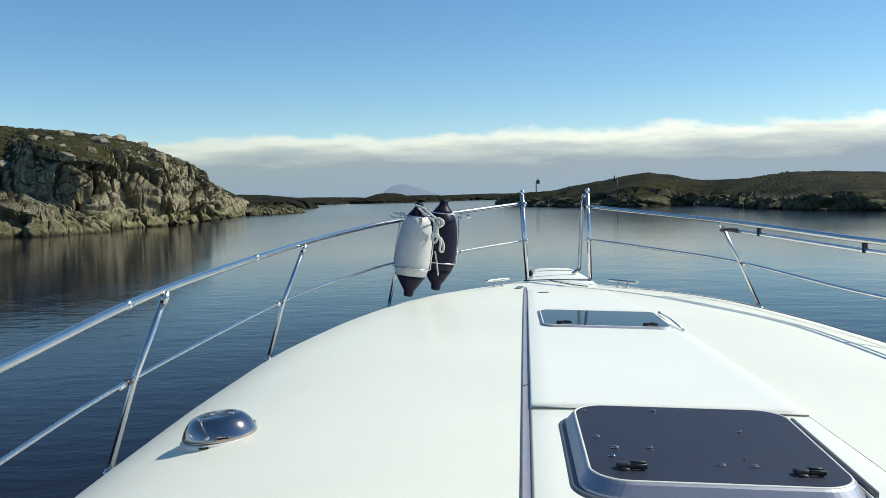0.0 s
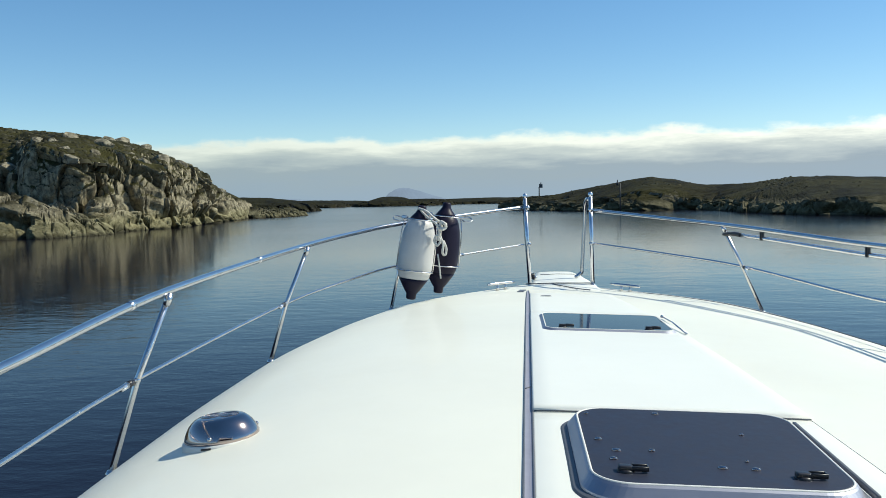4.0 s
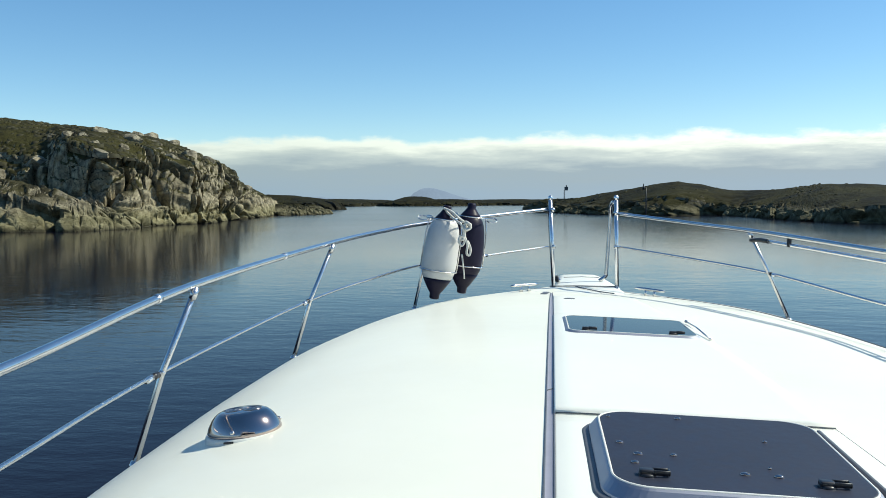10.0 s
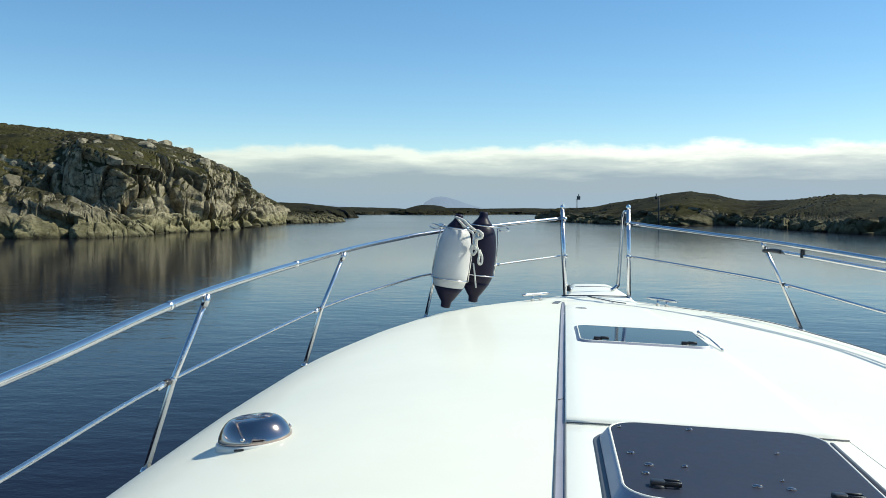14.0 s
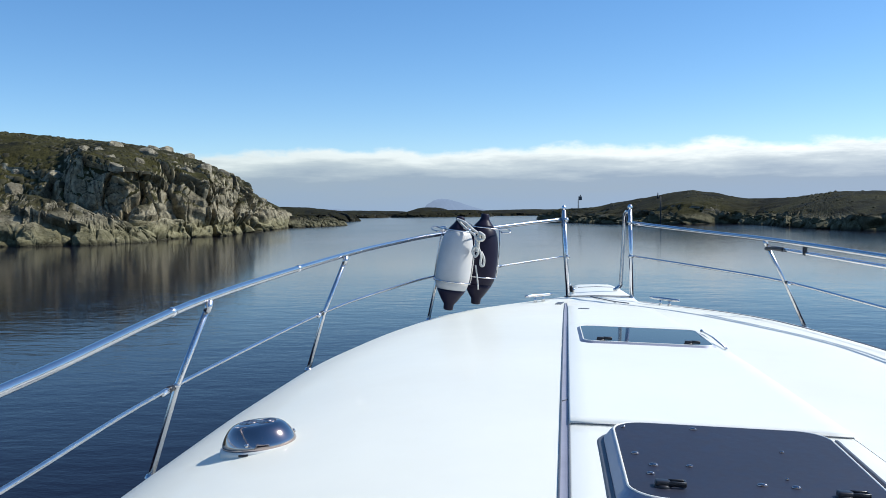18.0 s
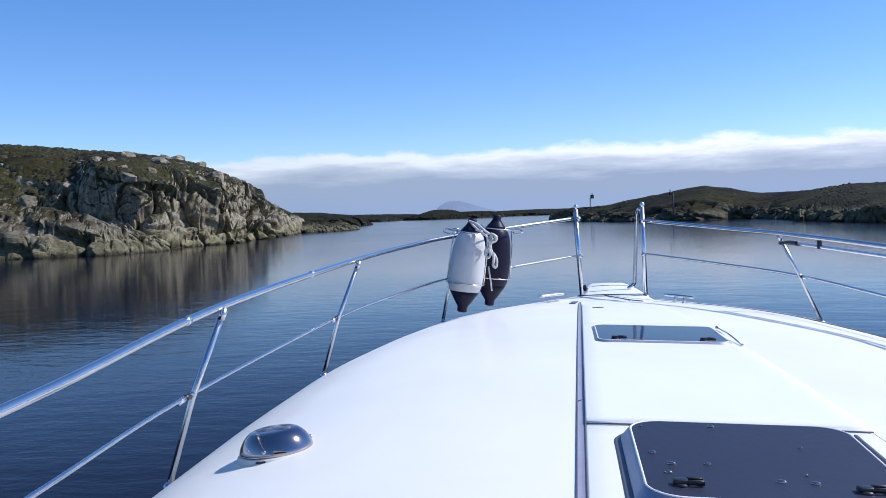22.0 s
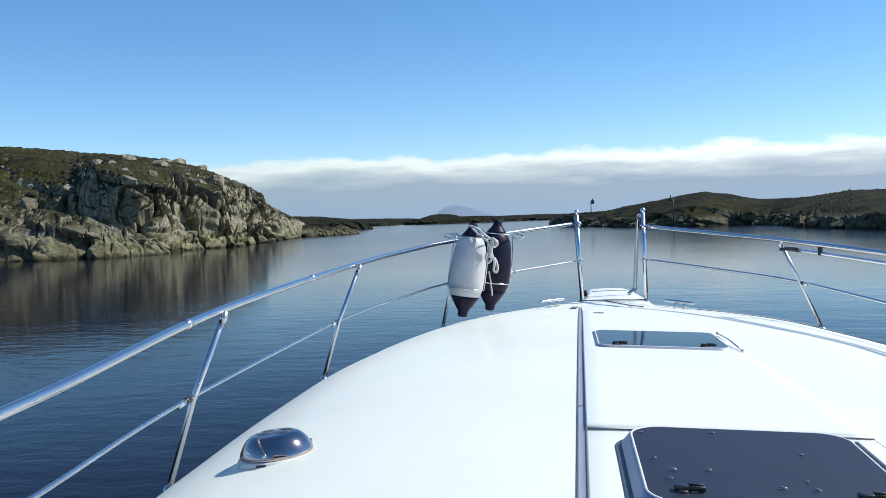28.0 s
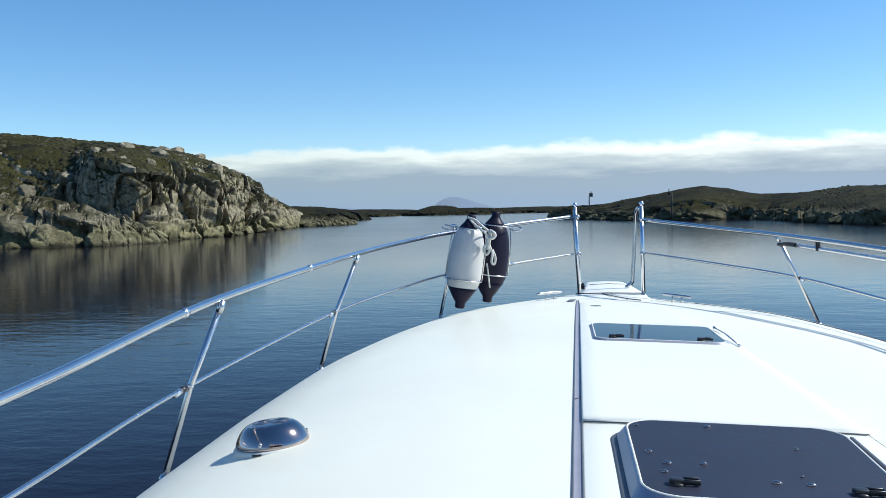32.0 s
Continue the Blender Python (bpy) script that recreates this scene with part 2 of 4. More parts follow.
def rock_material(name, tone, veg_from, veg=1.0, lush=1.0):
    """Bare gneiss with heather and grass on the flatter ground and a tide band above the water."""
    m, t, b, geo, tc = material(name)
    pos = geo.outputs["Position"]
    s = nd(t, "ShaderNodeSeparateXYZ")
    sn = nd(t, "ShaderNodeSeparateXYZ")
    wire(t, (pos, s.inputs[0]), (geo.outputs["Normal"], sn.inputs[0]))
    tilt = stretched(t, pos, (1, 1, 1.5), (0.35, 0.25, 0.4))
    big, mid, fine = (noise_out(t, tilt, k, 6.0, 0.62) for k in (0.22, 1.1, 6.0))
    rock = mixc(t, ramp(t, mid, ((0.34, 0.0), (0.64, 1.0))), tuple(c * 0.42 for c in tone), tuple(c * 1.3 for c in tone))
    rock = mixc(t, ramp(t, big, ((0.48, 0.0), (0.64, 0.75))), rock, (tone[0] * 0.50, tone[1] * 0.49, tone[2] * 0.46))
    rock = mixc(t, ramp(t, noise_out(t, pos, 2.6, 5.0, 0.7), ((0.60, 0.0), (0.72, 0.7))), rock, (0.40, 0.385, 0.33))
    # joints between the blocks, their shadow painted in as a near-black colour
    v = t.nodes.new("ShaderNodeTexVoronoi")
    v.feature = "DISTANCE_TO_EDGE"
    v.inputs["Scale"].default_value = 0.75
    warp = nd(t, "ShaderNodeVectorMath")
    warp.operation = "ADD"
    wire(t, (tilt, warp.inputs[0]), (stretched(t, noise_out(t, pos, 0.6, 5.0, 0.65, 1), (4.2, 4.2, 4.2)), warp.inputs[1]), (warp.outputs[0], v.inputs["Vector"]))
    crack = ramp(t, v.outputs["Distance"], ((0.0, 0.25), (0.045, 1.0)))
    rock = mixc(t, crack, (0.030, 0.028, 0.024), rock)
    # tide band: yellow-brown weed and algae over dark wet rock at the water's edge
    edge_z = calc(t, "ADD", s.outputs[2], calc(t, "MULTIPLY", calc(t, "SUBTRACT", noise_out(t, pos, 0.5, 5.0, 0.6), 0.5), 0.9))
    band = ramp(t, calc(t, "MULTIPLY", edge_z, 0.4), ((0.45, 1.0), (0.95, 0.0)))
    algae = mixc(t, ramp(t, mid, ((0.35, 0.0), (0.65, 1.0))), (tone[0] * 0.37, tone[0] * 0.33, tone[0] * 0.15), (tone[0] * 0.85, tone[0] * 0.78, tone[0] * 0.43))
    rock = mixc(t, calc(t, "MULTIPLY", band, 0.8), rock, algae)
    wet = ramp(t, edge_z, ((0.05, 1.0), (0.35, 0.0)))
    rock = mixc(t, calc(t, "MULTIPLY", wet, 0.85), rock, (0.028, 0.026, 0.016))
    # heather, crowberry and grass
    heath = mixc(t, ramp(t, noise_out(t, pos, 0.35, 6.0, 0.65), ((0.38, 0.0), (0.60, 1.0))), (0.011 * lush, 0.011 * lush, 0.005 * lush), (0.052 * lush, 0.047 * lush, 0.015 * lush))
    heath = mixc(t, ramp(t, noise_out(t, pos, 0.09, 4.0, 0.6), ((0.44, 0.0), (0.60, 0.85))), heath, (0.072 * lush, 0.066 * lush, 0.020 * lush))
    heath = mixc(t, ramp(t, noise_out(t, pos, 3.0, 4.0, 0.7), ((0.35, 0.55), (0.6, 0.0))), heath, (0.010, 0.011, 0.006))
    lean = calc(t, "ADD", sn.outputs[2], calc(t, "MULTIPLY", calc(t, "SUBTRACT", noise_out(t, pos, 0.45, 6.0, 0.7), 0.5), 1.1))
    grow = ramp(t, lean, ((0.36, 0.0), (0.54, 1.0)))
    high = ramp(t, calc(t, "MULTIPLY", calc(t, "ADD", edge_z, calc(t, "MULTIPLY", big, 1.6)), 0.1), ((veg_from * 0.1, 0.0), (veg_from * 0.1 + 0.09, 1.0)))
    green = calc(t, "MULTIPLY", calc(t, "MULTIPLY", grow, high), veg)
    wire(t, (mixc(t, green, rock, heath), b.inputs["Base Color"]))
    b.inputs["Roughness"].default_value = 0.88
    b.inputs["Specular IOR Level"].default_value = 0.10
    h = calc(t, "ADD", calc(t, "MULTIPLY", mid, 0.5), calc(t, "ADD", calc(t, "MULTIPLY", fine, 0.16), calc(t, "MULTIPLY", crack, 0.25)))
    add_bump(t, b, h, 0.8, 0.34)
    return m


WATER = water_material()
ROCK = rock_material("headland_rock_and_heath", (0.325, 0.286, 0.192), 3.6, 1.0, 0.85)
ROCK_SHELF = rock_material("shelf_rock", (0.235, 0.207, 0.142), 2.9, 0.9, 0.75)
ROCK_LOW = rock_material("low_island_rock_and_heath", (0.19, 0.172, 0.130), 1.7, 1.0, 0.60)
BOULDER = rock_material("pale_boulder_rock", (0.33, 0.295, 0.215), 3.6, 0.2)
HEATHER = plain("dark_heather", (0.040, 0.037, 0.014), 0.95, 0, 0.6, 0.6, 0.5)


def far_material(name, color, glow):
    """Distant land: a plain backdrop, the haze of kilometres of air put into its glowing colour."""
    m, t, b, geo, tc = material(name)
    n = noise_out(t, geo.outputs["Position"], 0.012, 5.0, 0.6)
    c = mixc(t, n, tuple(x * 0.85 for x in color), tuple(min(1, x * 1.15) for x in color))
    b.inputs["Base Color"].default_value = (0.03, 0.04, 0.055, 1)
    wire(t, (c, b.inputs["Emission Color"]))
    b.inputs["Emission Strength"].default_value = glow
    b.inputs["Roughness"].default_value = 1.0
    b.inputs["Specular IOR Level"].default_value = 0.0
    return m


# blue air haze painted as emission; the mountain itself is no light source
MOUNTAIN = far_material("distant_mountain_painted_haze", (0.250, 0.318, 0.440), 0.86)
ROCK_FAR = rock_material("far_island_rock_and_heath", (0.060, 0.060, 0.062), 0.8, 1.0, 0.40)


# ---- mesh helpers ----
def mesh_of(bm, name, mat, smooth=True):
    me = bpy.data.meshes.new(name)
    if isinstance(bm, tuple):
        me.from_pydata(*bm)
    else:
        bmesh.ops.recalc_face_normals(bm, faces=bm.faces)
        bm.to_mesh(me)
        bm.free()
    me.materials.append(mat)
    me.polygons.foreach_set("use_smooth", [smooth] * len(me.polygons))
    return me


def part(name, bm, mat, parent=None, label="", smooth=True):
    me = bm if isinstance(bm, bpy.types.Mesh) else mesh_of(bm, name, mat, smooth)
    ob = new(name, me)
    ob.parent = parent
    return tagged(ob, label)


def thing(name, at, label, category, group="", kind=""):
    return tagged(new(name), label, category, group, kind) if at is None else placed(tagged(new(name), label, category, group, kind), at)


def placed(ob, at):
    ob.location = at
    return ob


def curve_points(ctrl, steps=8):
    """A smooth line through the control points."""
    p = [Vector(c) for c in ctrl]
    out = []
    for i in range(len(p) - 1):
        a, b, c, d = p[max(i - 1, 0)], p[i], p[i + 1], p[min(i + 2, len(p) - 1)]
        for k in range(steps):
            u = k / steps
            out.append(0.5 * (2 * b + (c - a) * u + (2 * a - 5 * b + 4 * c - d) * u * u + (3 * b - a - 3 * c + d) * u ** 3))
    return out + [p[-1]]


def sweep(bm, pts, radius, n=12, caps=True, flat=1.0):
    """A round tube along a line; radius may be one for each point."""
    pts = [Vector(p) for p in pts]
    radii = radius if isinstance(radius, (list, tuple)) else [radius] * len(pts)
    rings, side = [], None
    for i, p in enumerate(pts):
        d = (pts[min(i + 1, len(pts) - 1)] - pts[max(i - 1, 0)]).normalized()
        if side is None:
            side = d.orthogonal().normalized()
        side = (side - d * side.dot(d)).normalized()
        other = d.cross(side)
        rings.append([bm.verts.new(p + radii[i] * (math.cos(a) * side + flat * math.sin(a) * other)) for a in (2 * math.pi * k / n for k in range(n))])
    for r0, r1 in zip(rings, rings[1:]):
        for k in range(n):
            bm.faces.new((r0[k], r0[(k + 1) % n], r1[(k + 1) % n], r1[k]))
    if caps:
        bm.faces.new(rings[0])
        bm.faces.new(rings[-1][::-1])
    return bm


def tube(pts, radius, n=12):
    return sweep(bmesh.new(), pts, radius, n)


def turned(profile, n=24, m=None):
    """A turned shape from (radius, height) pairs."""
    bm = bmesh.new()
    rings = [[bm.verts.new((r * math.cos(a), r * math.sin(a), z)) for a in (2 * math.pi * k / n for k in range(n))] for r, z in profile]
    for r0, r1 in zip(rings, rings[1:]):
        for k in range(n):
            bm.faces.new((r0[k], r0[(k + 1) % n], r1[(k + 1) % n], r1[k]))
    bm.faces.new(rings[0][::-1])
    bm.faces.new(rings[-1])
    if m is not None:
        bm.transform(m)
    return bm


def ball(center, r, squash=1.0):
    bm = bmesh.new()
    bmesh.ops.create_uvsphere(bm, u_segments=16, v_segments=10, radius=r)
    bm.transform(Matrix.Translation(center) @ Matrix.Diagonal((1, 1, squash, 1)))
    return bm


def block(size, m, bevel=0.004, seg=2):
    bm = bmesh.new()
    bmesh.ops.create_cube(bm, size=1)
    bm.transform(Matrix.Diagonal((*size, 1)))
    if bevel:
        bmesh.ops.bevel(bm, geom=bm.edges[:], offset=bevel, segments=seg, affect="EDGES", profile=0.7)
    bm.transform(m)
    return bm


def rounded_rect(w, l, r, n=10):
    out = []
    for cx, cy, a0 in ((w / 2 - r, l / 2 - r, 0), (-w / 2 + r, l / 2 - r, 90), (-w / 2 + r, -l / 2 + r, 180), (w / 2 - r, -l / 2 + r, 270)):
        out += [(cx + r * math.cos(radians(a0 + 90 * k / n)), cy + r * math.sin(radians(a0 + 90 * k / n))) for k in range(n + 1)]
    return out


def stacked(outlines, m, cap_top=True, cap_bottom=True):
    """Joins closed outlines of equal length, each with its height, into one skin."""
    bm = bmesh.new()
    rings = [[bm.verts.new((x, y, z)) for x, y in o] for o, z in outlines]
    n = len(rings[0])
    for r0, r1 in zip(rings, rings[1:]):
        for k in range(n):
            bm.faces.new((r0[k], r0[(k + 1) % n], r1[(k + 1) % n], r1[k]))
    if cap_bottom:
        bm.faces.new(rings[0][::-1])
    if cap_top:
        bm.faces.new(rings[-1])
    bm.transform(m)
    return bm


# ---- smooth noise on arrays ----
def hashed(ix, iy, iz, seed=0):
    n = (ix.astype(np.int64) * 73856093) ^ (iy.astype(np.int64) * 19349663) ^ (iz.astype(np.int64) * 83492791) ^ (seed * 2654435)
    n = (n ^ (n >> 13)) * 1274126177
    return ((n ^ (n >> 16)) & 0xFFFF) / 65535.0


def vnoise(p, seed=0):
    i = np.floor(p).astype(np.int64)
    f = p - i
    f = f * f * (3 - 2 * f)
    total = 0
    for dx in (0, 1):
        for dy in (0, 1):
            for dz in (0, 1):
                w = (f[..., 0] if dx else 1 - f[..., 0]) * (f[..., 1] if dy else 1 - f[..., 1]) * (f[..., 2] if dz else 1 - f[..., 2])
                total = total + w * hashed(i[..., 0] + dx, i[..., 1] + dy, i[..., 2] + dz, seed)
    return total


def fbm(p, octaves=4, seed=0):
    total, amp, norm = 0, 1.0, 0
    for o in range(octaves):
        total, norm = total + amp * (vnoise(p * 2.03 ** o + 17.3 * o, seed + o) - 0.5), norm + amp
        amp *= 0.5
    return total / norm * 2


def facets(p, size, seed=0):
    """Jointed slabs: for each point its slab's random number, its place on the slab's tilted face, and how far the next joint is."""
    q = p / np.array(size)
    q = q + 0.16 * np.stack([fbm(q * 0.9 + k * 9.1, 2, seed + k) for k in range(3)], -1)
    base = np.floor(q)
    first, second = np.full(q.shape[:-1], 9.0), np.full(q.shape[:-1], 9.0)
    rand, tilt = np.zeros(q.shape[:-1]), np.zeros(q.shape[:-1])
    for dx in (-1, 0, 1):
        for dy in (-1, 0, 1):
            for dz in (-1, 0, 1):
                c = base + np.array([dx, dy, dz])
                h = [hashed(c[..., 0], c[..., 1], c[..., 2], seed + 40 + k) for k in range(3)]
                v = q - c - 0.5 - 0.85 * (np.stack(h, -1) - 0.5)
                dist = (v * v).sum(-1)
                near = dist < first
                second = np.where(near, first, np.minimum(second, dist))
                first = np.where(near, dist, first)
                lean = (v * (np.stack([h[1], h[2], h[0]], -1) * 2 - 1)).sum(-1)
                rand, tilt = np.where(near, (h[0] + h[1] * 3.7 + h[2] * 5.1) % 1.0, rand), np.where(near, lean, tilt)
    return rand - 0.5, tilt, np.sqrt(second) - np.sqrt(first)


# ---- land ----
EYE_X, LAND_YAW = -0.38, radians(5.75)


def land_at(side, ahead):
    """A place so far ahead of the boat's helm, and so far to the side of its line of sight for each metre ahead."""
    x, y = side * ahead, ahead
    return (EYE_X + x * math.cos(LAND_YAW) - y * math.sin(LAND_YAW), x * math.sin(LAND_YAW) + y * math.cos(LAND_YAW))


def closed_line(ctrl, count, dense=None):
    p = np.array(ctrl, float)
    n = len(p)
    out = []
    for i in range(n):
        a, b, c, d = p[i - 1], p[i], p[(i + 1) % n], p[(i + 2) % n]
        u = np.linspace(0, 1, 60, endpoint=False)[:, None]
        out.append(0.5 * (2 * b + (c - a) * u + (2 * a - 5 * b + 4 * c - d) * u * u + (3 * b - a - 3 * c + d) * u ** 3))
    out = np.concatenate(out)
    step = np.linalg.norm(np.roll(out, -1, 0) - out, axis=1)
    if dense:
        # finer pieces on the side that the boat passes
        seg = np.arange(len(out)) // 60
        step = step * np.where((seg >= dense[0]) & (seg < dense[1]), 3.0, 0.5)
    cum = np.concatenate([[0], np.cumsum(step)])
    s = np.linspace(0, cum[-1], count, endpoint=False)
    ext = np.concatenate([out, out[:1]])
    return np.stack([np.interp(s, cum, ext[:, k]) for k in range(2)], -1)


def smooth01(x):
    x = np.clip(x, 0, 1)
    return x * x * (3 - 2 * x)


def island_mesh(name, mat, shore, spine, count, rings, cliff, cliff_run, rough=1.0, seed=3, near=False, dense=None, slope_side=None, humps=0.0, along=False, ledges=0.0):
    """An island from its shoreline and the heights along its ridge."""
    line = closed_line([land_at(*c) for c in shore], count, dense)
    ridge = np.array([(*land_at(a, d), h) for a, d, h in spine])
    fine = np.concatenate([ridge[i] + (ridge[i + 1] - ridge[i]) * np.linspace(0, 1, 40, endpoint=False)[:, None] for i in range(len(ridge) - 1)] + [ridge[-1:]])
    dist = np.linalg.norm(line[:, None, :] - fine[None, :, :2], axis=2)
    soft = np.exp(-((dist - dist.min(1, keepdims=True)) / (0.22 * dist.min(1, keepdims=True) + 1)))
    target = (soft[:, :, None] * fine[None]).sum(1) / soft.sum(1)[:, None]
    for _ in range(count // 9):
        target = (np.roll(target, 1, 0) + target + np.roll(target, -1, 0)) / 3
    run = np.linalg.norm(line - target[:, :2], axis=1)
    # rings: close together on the steep foot, wider on the slope above
    climb = np.linspace(0, 1, 200)
    wall = np.interp(np.linspace(0, 0.985, int(rings * 0.5)), smooth01(climb) ** 0.8, climb) * cliff_run * 1.15
    u = wall[None, :] * np.minimum(1.0 / run[:, None], 0.5 / (cliff_run * 1.15))
    rise = np.linspace(0, 1, rings - len(wall) + 1)[None, 1:] ** 1.3
    u = np.concatenate([u, u[:, -1:] + (1 - u[:, -1:]) * rise], 1)
    p = line[:, None, :] * (1 - u[..., None]) + target[:, None, :2] * u[..., None]
    d = run[:, None] * u
    height = target[:, 2][:, None]
    if along:
        # the ridge keeps its own humps and dips
        ahead = -(p[..., 0] - EYE_X) * math.sin(LAND_YAW) + p[..., 1] * math.cos(LAND_YAW)
        side = ((p[..., 0] - EYE_X) * math.cos(LAND_YAW) + p[..., 1] * math.sin(LAND_YAW)) / np.maximum(ahead, 1.0)
        height = np.interp(side, [a for a, _, _ in spine], [h for _, _, h in spine])
    pos3 = np.concatenate([p, np.zeros(p.shape[:2] + (1,))], 2)
    wander = fbm(pos3 / 16.0, 3, seed)
    c = np.minimum(cliff * height * (1 + 0.7 * wander), height * 0.9)
    foot = np.minimum(cliff_run * (1.0 + 0.6 * fbm(pos3 / 7.0 + 5, 3, seed + 2)), 0.55 * run[:, None])
    if slope_side is not None:
        # lower walls under a heath slope to one side of that line of sight
        ahead = -(p[..., 0] - EYE_X) * math.sin(LAND_YAW) + p[..., 1] * math.cos(LAND_YAW)
        side = ((p[..., 0] - EYE_X) * math.cos(LAND_YAW) + p[..., 1] * math.sin(LAND_YAW)) / np.maximum(ahead, 1.0)
        k = smooth01((slope_side - side) / 0.02) * smooth01((130 - ahead) / 20)
        foot, c = foot * (1 + 0.25 * k), c * (1 - 0.45 * k)
    z = -1.3 + (c + 1.3) * smooth01(d / np.maximum(foot, 0.4)) ** 0.8 + (height - c) * np.sin(np.clip(u * 1.02, 0, 1) * math.pi / 2) ** 1.15
    z = z + humps * height * fbm(pos3 / 34.0 + 2.7, 2, seed + 19) * smooth01(d / 18.0)
    pos = np.concatenate([p, z[..., None]], 2)
    # lumps, ledges and jointed blocks
    pos[..., 2] += rough * (0.075 * height * fbm(pos / 9.0, 4, seed + 4) + 0.16 * fbm(pos / 2.2, 4, seed + 5)) * smooth01(d / 3.0)
    if ledges:
        # tilted slabs and steps over the whole top
        slab, face, joint = facets(pos, (6.0, 4.4, 6.0), seed + 71)
        small, tip, crack = facets(pos, (2.0, 1.6, 2.0), seed + 73)
        pos[..., 2] += ledges * (0.9 * slab + 0.9 * face - 0.45 * np.exp(-(joint / 0.06) ** 2) + 0.35 * small + 0.35 * tip - 0.2 * np.exp(-(crack / 0.08) ** 2)) * smooth01(d / 2.5)
    steep = (np.exp(-(d / (cliff_run * 1.9)) ** 2) * 0.96 + 0.04) * np.minimum(1.0, run / (cliff_run * 3.0))[:, None]
    ct, st = math.cos(0.30), math.sin(0.30)
    turned_p = np.stack([pos[..., 0] * ct - pos[..., 2] * st, pos[..., 1], pos[..., 2] * ct + pos[..., 0] * st], -1)
    slab, face, joint = facets(turned_p, (8.5, 8.5, 3.4), seed)
    push = 1.9 * slab + 1.3 * face - 0.9 * np.exp(-(joint / 0.055) ** 2)
    if near:
        slab, face, joint = facets(turned_p, (3.6, 3.6, 1.5), seed + 7)
        push = push + 0.75 * slab + 0.75 * face - 0.40 * np.exp(-(joint / 0.07) ** 2)
        slab, face, joint = facets(turned_p, (1.5, 1.5, 0.6), seed + 11)
        push = push + 0.20 * slab + 0.22 * face
    push = rough * steep * (push + 0.7 * fbm(turned_p / 5.0, 3, seed + 13))
    if rough >= 1.0 and near:
        # deep upright clefts and one long ledge line
        cleft = np.exp(-(fbm(turned_p * np.array([0.095, 0.095, 0.03]) + 4.2, 3, seed + 31) / 0.036) ** 2)
        ledge = np.exp(-(fbm(turned_p * np.array([0.04, 0.04, 0.20]) + 1.3, 3, seed + 33) / 0.030) ** 2)
        push = push - steep * (3.0 * cleft + 0.9 * ledge)
    # worn edges
    for _ in range(1 if near else 0):
        push = 0.7 * push + 0.15 * (np.roll(push, 1, 0) + np.roll(push, -1, 0))
        push[:, 1:-1] = 0.7 * push[:, 1:-1] + 0.15 * (push[:, 2:] + push[:, :-2])
    out = line - target[:, :2]
    out = out / np.linalg.norm(out, axis=1)[:, None]
    wob = fbm(pos3 / 6.0 + 3, 4, seed + 9) * np.minimum(2.6, run[:, None] * 0.08) * (1 - u) ** 3
    pos[..., :2] += out[:, None, :] * (push + rough * wob)[..., None]
    pos[..., 2] += 0.45 * push
    verts = pos.reshape(-1, 3)
    idx = np.arange(count * rings).reshape(count, rings)
    nxt = np.roll(idx, -1, 0)
    quads = np.stack([idx[:, :-1], nxt[:, :-1], nxt[:, 1:], idx[:, 1:]], -1).reshape(-1, 4)
    me = bpy.data.meshes.new(name)
    me.from_pydata(verts.tolist(), [], quads.tolist())
    me.materials.append(mat)
    bm = bmesh.new()
    bm.from_mesh(me)
    bmesh.ops.recalc_face_normals(bm, faces=bm.faces)
    if sum(f.normal.z * f.calc_area() for f in bm.faces) < 0:
        bmesh.ops.reverse_faces(bm, faces=bm.faces)
    bm.to_mesh(me)
    bm.free()
    me.polygons.foreach_set("use_smooth", [False] * len(me.polygons))
    return me, pos, u


def land_parts(name, me, pos, split, label, category, low_name, low_label, top_name, top_label):
    """Divides an island's skin into its bare shore and its overgrown top."""
    base = thing(name, None, label, category)
    count, rings = pos.shape[:2]
    for part_name, part_label, j0, j1 in ((low_name, low_label, 0, split), (top_name, top_label, split, rings - 1)):
        bm = bmesh.new()
        bm.from_mesh(me)
        bm.faces.ensure_lookup_table()
        gone = [f for k, f in enumerate(bm.faces) if not j0 <= k % (rings - 1) < j1]
        bmesh.ops.delete(bm, geom=gone, context="FACES")
        half = bpy.data.meshes.new(part_name)
        bm.to_mesh(half)
        bm.free()
        half.materials.append(me.materials[0])
        half.polygons.foreach_set("use_smooth", [False] * len(half.polygons))
        part(part_name, half, None, base, part_label)
    return base


sea = part("water", ([(-4800, -4800, 0), (4800, -4800, 0), (4800, 4800, 0), (-4800, 4800, 0)], [], [(0, 1, 2, 3)]), WATER, None, "calm dark blue sea with light ripples")
tagged(sea, category="sea", kind="structure")
bed = part("ground", ([(-4700, -4700, -9), (4700, -4700, -9), (4700, 4700, -9), (-4700, 4700, -9)], [], [(0, 1, 2, 3)]), GREY_RUBBER, None, "dark sea bed under the water")
tagged(bed, category="sea bed", kind="structure")

